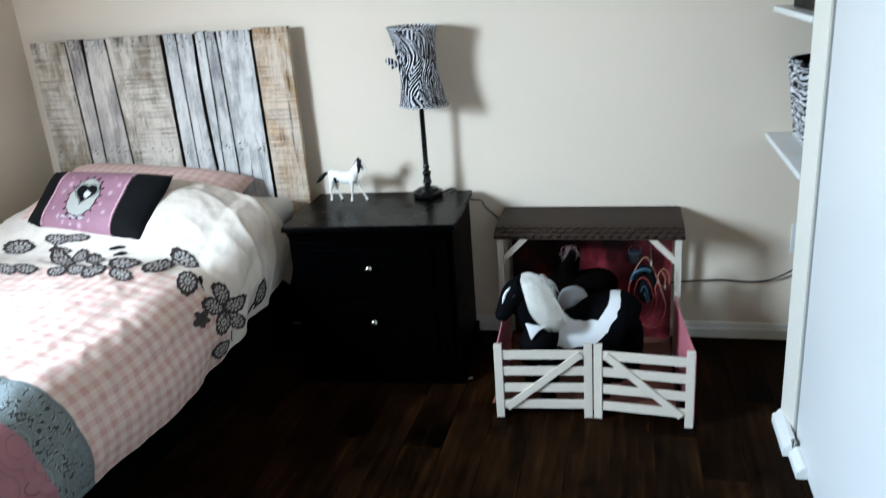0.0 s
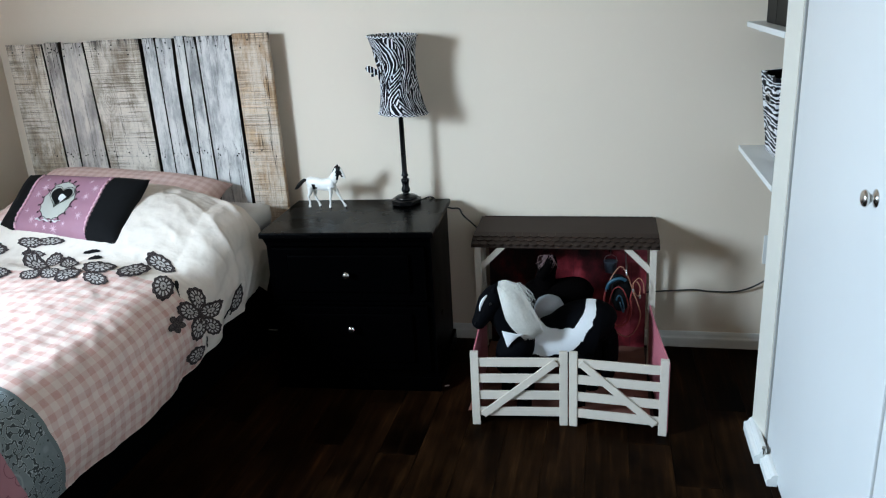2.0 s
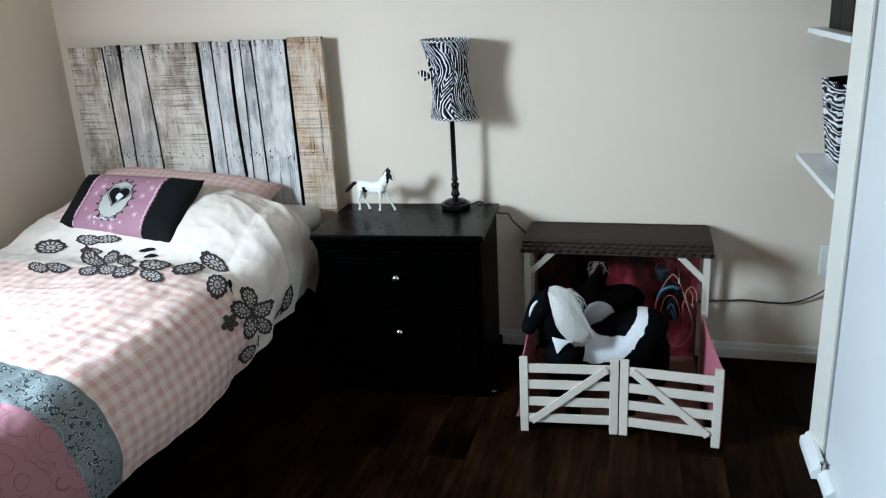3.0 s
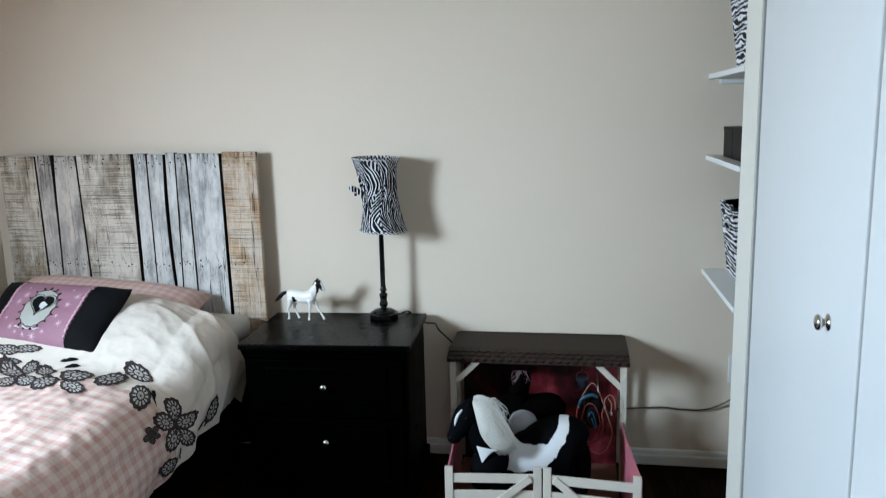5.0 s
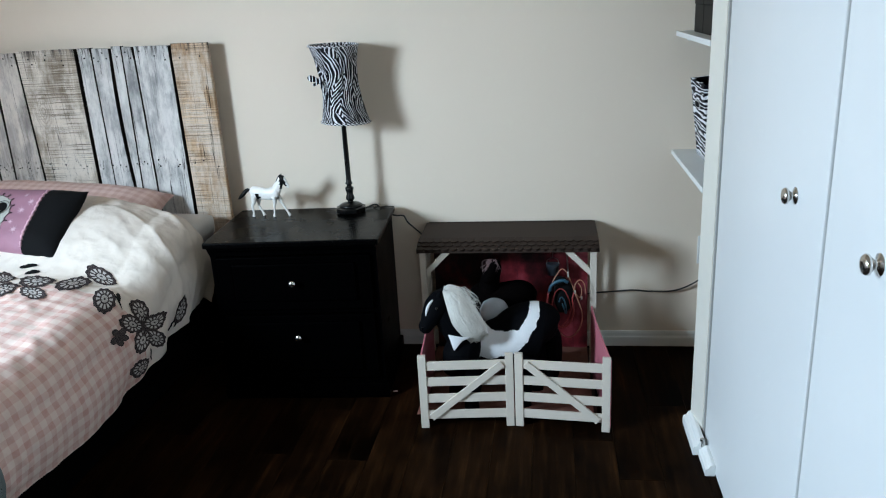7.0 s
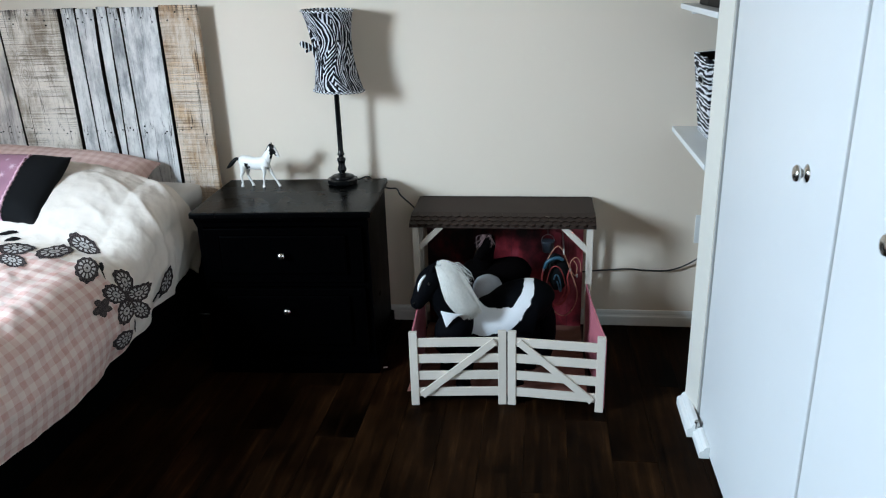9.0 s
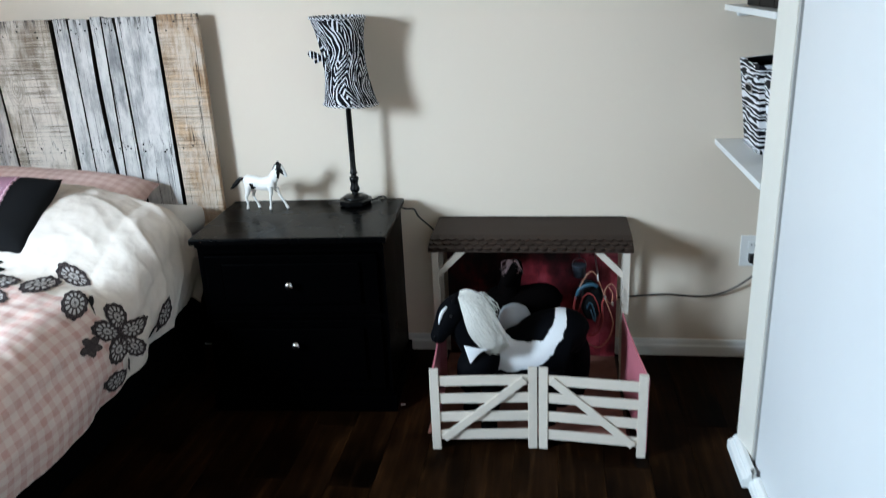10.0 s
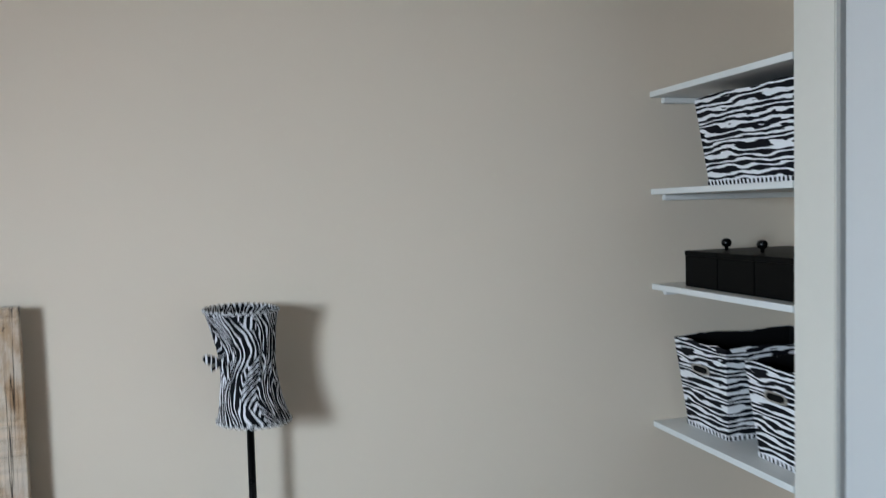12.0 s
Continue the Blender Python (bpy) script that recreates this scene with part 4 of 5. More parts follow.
for k, sp in enumerate(((-1.852, 1.02, 1.238, 0.0030), (-1.828, 1.10, 1.239, 0.0034), (-1.809, 1.14, 1.238, 0.0040), (-1.626, 0.73, 0.935, 0.0034), (-1.652, 1.13, 1.238, 0.0026), (-1.604, 1.16, 1.239, 0.0022),
                        (-1.412, 1.17, 1.238, 0.0022), (-1.340, 1.13, 1.238, 0.0026), (-1.274, 1.14, 1.238, 0.0022), (-1.222, 1.15, 1.238, 0.0024), (-1.182, 1.17, 1.238, 0.0030),
                        (-1.150, 1.205, 1.238, 0.0026), (-1.112, 1.19, 1.238, 0.0026), (-1.082, 1.18, 1.238, 0.0024), (-1.736, 0.74, 0.83, 0.0020), (-1.095, 0.60, 0.74, 0.0018))):
    split(*sp, k * 3.1)
# Made-up black panel behind the planks that gives their gaps a deep shade.
part("gap_shade_panel", box(-1.97, -0.945, 0.026, 0.032, 0.52, 1.22), FRAMEB, hb)
for z in (1.17, 0.72):
    part("batten", box(-1.96, -0.97, 0.0325, 0.055, z - 0.04, z + 0.04, bevel=0.003), W_GREY, hb)
# Added black legs and board: they darken the shaded slot by the nightstand.
for x in (-1.89, -0.962):
    part("leg", box(x - 0.04, x + 0.04, 0.0325, 0.056, 0.0, 0.67, bevel=0.003), FRAMEB, hb)
part("slot_shade_board", box(-1.99, -0.878, 0.004, 0.024, 0.03, 0.495, bevel=0.003), FRAMEB, hb)
rng = random.Random(4)
nails = bmesh.new()
for e0, e1, mat, dy, label in PLANKS:
    x0, x1 = e0[1], e1[1]
    for z in (1.212, 1.195, 0.80, 0.785):
        for f in (0.2, 0.5, 0.8) if x1 - x0 > 0.06 else (0.5,):
            if rng.random() < 0.75:
                x, zz = x0 + (x1 - x0) * f + rng.uniform(-0.01, 0.01), z + rng.uniform(-0.012, 0.012)
                m = Matrix.Translation((x, dy - 0.0012, zz)) @ Matrix.Rotation(radians(90), 4, "X")
                bmesh.ops.create_cone(nails, cap_ends=True, segments=8, radius1=0.0032, radius2=0.0028, depth=0.0016, matrix=m)
tagged(part("nail_heads", nails, BLACKM, hb, "small dark nail heads"), kind="stuff")


# ---- bed ----
BX0, BX1 = -2.03, -0.935


def top_z(x, y):
    z = 0.575 + 0.012 * noise.noise((x * 3, y * 3, 0.3)) + 0.006 * noise.noise((x * 9, y * 8, 1.3))
    w = min(1.0, max(0.0, (y - 2.36) / 0.34))
    w = w * w * (3 - 2 * w)
    half = 0.52 if x > -1.45 else 0.64
    z += w * 0.15 * max(0.0, 1 - abs((x + 1.45) / half) ** (3.2 if x > -1.45 else 2))
    z -= 0.02 * math.exp(-(((y - 2.42) / 0.10) ** 2))
    z -= 0.026 * (1 - w) * (max(0.0, min(x, -1.055) + 1.30) / 0.245) ** 2
    return z


def creases(cu, y):
    """Height of the cloth's folds: a fan spreading from under the pillow, and small crumples all over."""
    dx, dy = cu + 1.22, y - 2.80
    r, a = math.hypot(dx, dy), math.atan2(dy, dx)
    fan = math.sin(10 * a + 4.5 * noise.noise((cu * 3, y * 3, 5.0)))
    h = 0.0062 * max(0.0, 0.35 + 1.3 * noise.noise((cu * 4.5, y * 4.5, 9.0))) * (1 - abs(fan)) ** 1.5 * math.exp(-(((r - 0.26) / 0.15) ** 2)) * (1 if y > 2.2 else 0.3)
    n1 = 1 - abs(noise.noise((cu * 9, y * 13, 2.0))) * 2
    n2 = 1 - abs(noise.noise((cu * 21, y * 17, 7.0))) * 2
    sweep = y + 0.40 * (cu + 1.15) + 0.05 * noise.noise((cu * 4, y * 3, 4.0))
    on = min(1.0, max(0.0, (cu + 1.25) / 0.15)) * min(1.0, max(0.0, (y - 2.44) / 0.18))
    pleat = (1 - abs(math.sin(sweep * 44 + 3 * noise.noise((cu * 2, y * 6, 8.0))))) ** 2
    pleat2 = (1 - abs(math.sin(sweep * 23 + 1.0))) ** 3
    return h + 0.0042 * n1 + 0.0022 * n2 + on * (0.0055 * pleat * (0.5 + noise.noise((cu * 6, y * 9, 6.0))) + 0.0075 * pleat2)


RND = 0.12


def cloth(cu, y):
    """A place on the creased duvet."""
    p = cloth_smooth(cu, y)
    h = creases(cu, y)
    side = min(1.0, max(0.0, (cu - BX1 + RND) / (RND * 1.57)))
    return p + Vector((h * side, 0, h * (1 - side)))


def cloth_smooth(cu, y):
    """A place on the duvet from its cloth coordinates; cu runs across the bed and down its side."""
    edge = BX1 - RND
    hem = 0.262 - 0.018 * min(1.0, max(0.0, (2.25 - y) / 0.3)) + 0.006 * math.sin(y * 5.0) - 0.02 * max(0.0, 1.7 - y) + 0.065 * min(1.0, max(0.0, (y - 2.25) / 0.45))
    if cu <= edge:
        t = max(0.0, (BX0 + 0.06) - cu)
        return Vector((max(cu, BX0 + 0.06) - 0.3 * t, y, top_z(cu, y) - 0.9 * t))
    s = cu - edge
    s = s * 0.905 if s < 0.208 else 0.188 + (s - 0.208)
    arc = RND * math.pi / 2
    zt = top_z(edge, y)
    if s < arc:
        a = s / RND
        return Vector((edge + RND * math.sin(a), y, zt - RND * (1 - math.cos(a))))
    d = s - arc
    full = max(0.02, zt - RND - hem)
    f = min(1.0, d / 0.215)
    folds = 0.010 * math.sin(y * 17 + 2.0 * math.sin(y * 5)) * f + 0.006 * math.sin(y * 41 + 3) * f * (1 if y > 2.2 else 0.4)
    bulge = 0.016 * math.sin(math.pi * min(1, f * 1.1)) - 0.006 * f * f
    if y > 2.4:
        bulge += 0.02 * (y - 2.4) * math.sin(math.pi * min(1, f))
    return Vector((BX1 + folds + bulge, y + 0.0 * f, zt - RND - full * f))


CU0, CU1, Y0, Y1 = BX0 - 0.12, -0.632, 0.98, 2.83


def duvet_point(a, b):
    cu = CU0 + (CU1 - CU0) * a
    y = Y0 + (Y1 - Y0) * b
    p = cloth(cu, y)
    if b > 0.97:
        p.z -= 0.04 * ((b - 0.97) / 0.03) ** 2
    if b < 0.03:
        p.z -= 0.06 * ((0.03 - b) / 0.03) ** 2
    return p


bed = thing("bed", "single bed with a dark base and pale grey mattress sheet", "bed")
part("bed_base", box(-1.97, -0.985, 1.0, 2.93, 0.10, 0.30, bevel=0.01), FRAMEB, bed)
for x in (-1.93, -1.03):
    for y in (1.06, 2.88):
        part("leg", box(x - 0.03, x + 0.03, y - 0.03, y + 0.03, 0.0, 0.0995, bevel=0.004), FRAMEB, bed)
mat_bm = box(-1.98, -1.03, 0.99, 2.935, 0.3005, 0.500, bevel=0.05)
part("mattress", mat_bm, SHEET, bed, "pale grey fitted sheet over the mattress", smooth=True)
duvet = part("duvet_cover", grid_mesh(duvet_point, 230, 330, lambda a, b: (CU0 + (CU1 - CU0) * a, Y0 + (Y1 - Y0) * b)), DUVET, smooth=True)
tagged(duvet, "white, pink gingham and grey lace duvet cover with black flowers", "bedding")
md = duvet.modifiers.new("thick", "SOLIDIFY")
md.thickness, md.offset = 0.016, -1


def petal(bm, L, cu, y, ua, ya, ub, yb, lift=0.0022):
    """A leaf or petal printed on the cloth, laid on its surface: its middle, and its two half axes, in cloth coordinates."""
    n, rings = 42, 5
    vs = []
    for r in range(rings + 1):
        row = []
        for i in range(n):
            t = 2 * math.pi * i / n
            rr = r / rings * (1 + (0.055 * math.sin(11 * t) + 0.03 * math.sin(5 * t + 1) if r == rings else 0))
            px, py = rr * math.cos(t), rr * math.sin(t) * (1.04 - 0.14 * math.cos(t))
            u, v = cu + px * ua + py * ub, y + px * ya + py * yb
            p = cloth(u, v)
            e = 0.002
            nrm = (cloth(u + e, v) - cloth(u - e, v)).cross(cloth(u, v + e) - cloth(u, v - e)).normalized()
            row.append(bm.verts.new(p + nrm * lift))
            if r == 0:
                break
        vs.append(row)
    for i in range(n):
        f = bm.faces.new((vs[0][0], vs[1][i], vs[1][(i + 1) % n]))
        for lp, uv in zip(f.loops, ((i / n, 0), (i / n, 0.25), ((i + 1) / n, 0.25))):
            lp[L].uv = uv
    for r in range(1, rings):
        for i in range(n):
            f = bm.faces.new((vs[r][i], vs[r + 1][i], vs[r + 1][(i + 1) % n], vs[r][(i + 1) % n]))
            for lp, uv in zip(f.loops, ((i / n, r / rings), (i / n, (r + 1) / rings), ((i + 1) / n, (r + 1) / rings), ((i + 1) / n, r / rings))):
                lp[L].uv = uv
    bmesh.ops.recalc_face_normals(bm, faces=bm.faces)


def motif(label, *petals):
    bm = bmesh.new()
    L = bm.loops.layers.uv.new("uv")
    for p in petals:
        petal(bm, L, *p)
    return part("flower_print", bm, LACE if "lace l" in label or "lace f" in label else LACE_DARK if "bud" in label else BLACKC, duvet, label, smooth=True)


motif("black lace flower print", (-0.893, 2.338, 0.049, -0.007, -0.003, -0.042), (-0.830, 2.387, 0.016, 0.069, 0.035, 0.001), (-0.870, 2.275, 0.040, 0.045, 0.014, -0.031), (-0.796, 2.291, -0.039, 0.036, 0.022, 0.033), (-0.764, 2.358, 0.067, 0.038, 0.002, -0.036))
motif("small black lace bud print", (-0.877, 2.186, 0.017, 0.010, 0.002, -0.014), (-0.870, 2.213, -0.006, 0.019, 0.011, 0.010), (-0.849, 2.211, 0.012, 0.024, 0.010, -0.005), (-0.846, 2.187, 0.017, 0.000, -0.004, -0.017), (-0.862, 2.167, -0.002, 0.023, 0.011, 0.005), (-0.863, 2.191, 0.008, 0.018, 0.011, -0.006))
motif("black lace leaf print", (-0.722, 2.547, -0.043, 0.022, 0.022, 0.027))
motif("small black sprig print", (-0.722, 2.475, 0.021, 0.048, 0.016, 0.015), (-0.680, 2.523, -0.012, 0.004, 0.004, 0.006))
motif("thin black stem print", (-0.704, 2.328, 0.037, 0.011, -0.003, -0.006))
motif("thin black stem print", (-0.965, 2.290, 0.036, -0.022, 0.001, -0.004))
motif("small black sprig print", (-0.974, 2.308, 0.017, -0.018, 0.001, -0.012))
motif("black lace leaf print", (-0.690, 2.265, -0.010, 0.042, 0.042, 0.039))
motif("black lace leaf print", (-1.095, 2.410, 0.059, -0.013, 0.015, -0.037))
motif("black lace leaf print", (-0.993, 2.260, 0.035, 0.007, 0.033, -0.066))
motif("black lace leaf print", (-1.132, 2.316, 0.021, 0.058, 0.035, -0.049))
motif("black lace leaf print", (-1.248, 2.312, 0.051, 0.016, 0.046, -0.063))
motif("black lace leaf print", (-1.189, 2.204, 0.046, -0.005, 0.029, -0.041))
motif("black lace leaf print", (-1.300, 2.228, 0.022, 0.037, 0.041, -0.048))
motif("black lace flower print", (-1.521, 2.356, 0.090, -0.048, 0.054, -0.075), (-1.475, 2.386, 0.005, 0.038, 0.037, -0.037), (-1.389, 2.350, 0.036, 0.003, 0.048, -0.062), (-1.377, 2.243, 0.028, 0.013, 0.040, -0.047), (-1.438, 2.229, 0.024, 0.019, 0.038, -0.042))
motif("black lace leaf print", (-1.586, 2.428, 0.050, -0.002, 0.011, -0.016))
motif("thin black stroke print", (-1.366, 2.439, 0.032, 0.003, 0.006, -0.009), (-1.331, 2.404, 0.022, 0.009, 0.009, -0.013))
motif("black lace leaf print", (-1.627, 2.474, 0.058, -0.005, 0.011, -0.018), (-1.549, 2.476, 0.053, 0.006, 0.010, -0.014))
motif("black lace leaf print", (-1.768, 2.443, 0.064, 0.008, 0.028, -0.035))
motif("black lace leaf print", (-1.577, 2.251, 0.054, -0.004, 0.032, -0.041))
motif("black lace leaf print", (-1.636, 2.235, 0.049, -0.006, 0.031, -0.038))


# ---- pillows ----
def cushion_bm(w, h, thick, nu=28, nv=18, puff=1.0, seed=0.0):
    """A soft cushion lying in x and y, both faces and a seam, with uv in metres."""
    bm = bmesh.new()
    L = bm.loops.layers.uv.new("uv")
    sides = []
    for s in (1, -1):
        vs = []
        for i in range(nu + 1):
            row = []
            for j in range(nv + 1):
                a, b = 2 * i / nu - 1, 2 * j / nv - 1
                prof = (max(0, 1 - a**4) * max(0, 1 - b**4)) ** 0.55
                pull = 1 - 0.05 * (1 - a * a) * (b * b) * 1.0
                pull2 = 1 - 0.05 * (1 - b * b) * (a * a)
                z = s * thick / 2 * prof * puff + 0.006 * noise.noise((a * 3, b * 3, seed + s)) * prof
                row.append(bm.verts.new((a * w / 2 * pull2, b * h / 2 * pull, z)))
            vs.append(row)
        sides.append(vs)
        for i in range(nu):
            for j in range(nv):
                q = (vs[i][j], vs[i + 1][j], vs[i + 1][j + 1], vs[i][j + 1])
                f = bm.faces.new(q if s > 0 else q[::-1])
                for lp in f.loops:
                    lp[L].uv = (lp.vert.co.x, lp.vert.co.y)
    bmesh.ops.remove_doubles(bm, verts=bm.verts, dist=0.0004)
    return bm


def frame_from(tl, tr, bl, br):
    """The pose of a cushion whose corners these are, facing out of them."""
    tl, tr, bl, br = map(Vector, (tl, tr, bl, br))
    c = (tl + tr + bl + br) / 4
    ex = ((tr - tl) + (br - bl)).normalized()
    ey = ((tl - bl) + (tr - br))
    ey = (ey - ex * ey.dot(ex)).normalized()
    ez = ex.cross(ey)
    m = Matrix((ex, ey, ez)).transposed().to_4x4()
    m.translation = c
    return m


pil = part("pillow", cushion_bm(0.80, 0.46, 0.18, seed=3), GING, smooth=True)
tagged(pil, "soft pillow in pale pink gingham leaning on the headboard", "pillow")
pil.matrix_world = frame_from((-1.88, 2.94, 0.715), (-1.145, 2.94, 0.655), (-1.88, 2.62, 0.61), (-1.15, 2.62, 0.57))
pil = part("pillow", box(-0.24, 0.24, -0.105, 0.105, -0.046, 0.046, bevel=0.034), SHEET, smooth=True)
tagged(pil, "flat pillow in a pale grey case under the duvet edge", "pillow")
pil.matrix_world = pose(-1.185, 2.880, 0.572, 0, 2, -2)

CT = ((-1.765, 2.725, 0.760), (-1.255, 2.686, 0.760), (-1.88, 2.583, 0.598), (-1.315, 2.470, 0.598))
cm = frame_from(*CT)
cw = 0.565
ch = 0.285
cu_bm = cushion_bm(cw, ch, 0.12, 88, 26, seed=7)
for f in cu_bm.faces:
    x = f.calc_center_median().x
    f.material_index = 1 if (x < -0.158 or x > 0.160) else 0
cus = part("cushion", cu_bm, [PINK, BLACKC], smooth=True)
tagged(cus, "small pink and black cushion with a heart on the pillow", "cushion")
cus.matrix_world = cm


def on_cushion(x, y, lift=0.001):
    a, b = 2 * x / cw, 2 * y / ch
    prof = (max(0, 1 - a**4) * max(0, 1 - b**4)) ** 0.55
    return Vector((x * (1 - 0.05 * (1 - b * b) * a * a), y * (1 - 0.05 * (1 - a * a) * b * b), 0.06 * prof + 0.006 * noise.noise((a * 3, b * 3, 8.0)) * prof + lift))


def cushion_shape(name, outline, mat, lift, label, rings=4):
    bm = bmesh.new()
    cx, cy = sum(p[0] for p in outline) / len(outline), sum(p[1] for p in outline) / len(outline)
    prev = None
    mid = bm.verts.new(on_cushion(cx, cy, lift))
    for r in range(1, rings + 1):
        row = [bm.verts.new(on_cushion(cx + (x - cx) * r / rings, cy + (y - cy) * r / rings, lift)) for x, y in outline]
        for i in range(len(row)):
            j = (i + 1) % len(row)
            bm.faces.new((mid, row[i], row[j]) if prev is None else (prev[i], row[i], row[j], prev[j]))
        prev = row
    return part(name, bm, mat, cus, label, smooth=True)


TAU = [2 * math.pi * i / 36 for i in range(36)]
cushion_shape("oval_frame", [(-0.006 + (0.064 + 0.004 * math.sin(9 * t)) * math.cos(t), -0.002 + (0.080 + 0.004 * math.sin(9 * t)) * math.sin(t)) for t in TAU], SILVER, 0.0022, "pale silver oval on the cushion")
cushion_shape("heart", [(-0.004 + 0.0028 * 16 * math.sin(t) ** 3, 0.016 + 0.0027 * (13 * math.cos(t) - 5 * math.cos(2 * t) - 2 * math.cos(3 * t) - math.cos(4 * t))) for t in TAU], BLACKC, 0.0042, "black heart on the cushion")
cushion_shape("heart_highlight", [(0.010 + 0.014 * math.cos(t) + 0.005 * math.sin(2 * t), 0.004 + 0.016 * math.sin(t) + 0.004 * math.cos(3 * t)) for t in TAU], PONYW, 0.006, "white shape inside the heart")
scroll = bmesh.new()
pts = []
for i in range(241):
    t = 2 * math.pi * i / 240
    k = 0.0085 * math.sin(17 * t)
    q = 0.0085 * math.cos(17 * t)
    pts.append(on_cushion(-0.006 + (0.072 + k) * math.cos(t) - q * math.sin(t), -0.002 + (0.086 + k) * math.sin(t) + q * math.cos(t), 0.0022))
loft([(*p, 0.0011) for p in pts], scroll, 5, 1)
part("scroll_print", scroll, BLACKC, cus, "dark curled line round the oval")
pts = [on_cushion(-0.004 + 0.0028 * 18.5 * math.sin(t) ** 3 + 0.0, 0.016 + 0.0027 * 1.17 * (13 * math.cos(t) - 5 * math.cos(2 * t) - 2 * math.cos(3 * t) - math.cos(4 * t)) + 0.001, 0.0045) for t in [2 * math.pi * i / 72 for i in range(73)]]
part("heart_outline", loft([(*p, 0.0009) for p in pts], None, 5, 1), BLACKC, cus, "thin dark outline round the heart")
for k, (bx, by) in enumerate(((-0.105, 0.085), (-0.115, 0.02), (0.095, 0.085), (0.105, 0.020), (0.062, -0.095), (0.020, -0.115), (-0.055, -0.105), (0.115, -0.060), (-0.125, -0.05), (0.130, 0.055), (-0.02, -0.112), (-0.085, -0.085), (0.088, -0.030), (-0.095, 0.050))):
    arms = 8 if k % 2 else 6
    rad = 0.019 if k % 2 else 0.012
    cushion_shape("sprig_print", [(bx + (rad if i % 2 else rad * 0.22) * math.cos(math.pi * i / arms + k), by + (rad if i % 2 else rad * 0.22) * math.sin(math.pi * i / arms + k)) for i in range(2 * arms)], PALEW, 0.0014, "pale pink sprig", 2)
pts = [on_cushion(-0.062 + 0.112 * i / 20, -0.088 + 0.003 * math.sin(i * 1.1), 0.004) for i in range(21)]
part("ribbon", loft([(*p, 0.0022 + 0.0016 * math.sin(i * 0.9)) for i, p in enumerate(pts)], None, 6, 1), PONYW, cus, "thin white ribbon below the oval")
for x in (-0.158, 0.160):
    bm = bmesh.new()
    pts = [on_cushion(x + 0.003 * math.sin(i * 1.9), -0.118 + 0.236 * i / 40, 0.002) for i in range(41)]
    loft([(*p, 0.0045) for p in pts], bm, 6, 1)
    part("lace_trim", bm, PALEPINK, cus, "gathered pink lace trim", smooth=True)


# ---- the toy stable ----
ST = thing("toy_stable", "toy horse stable with brown shingled roof, white posts and pink walls", "toy stable")
SX0, SX1 = -0.120, 0.498


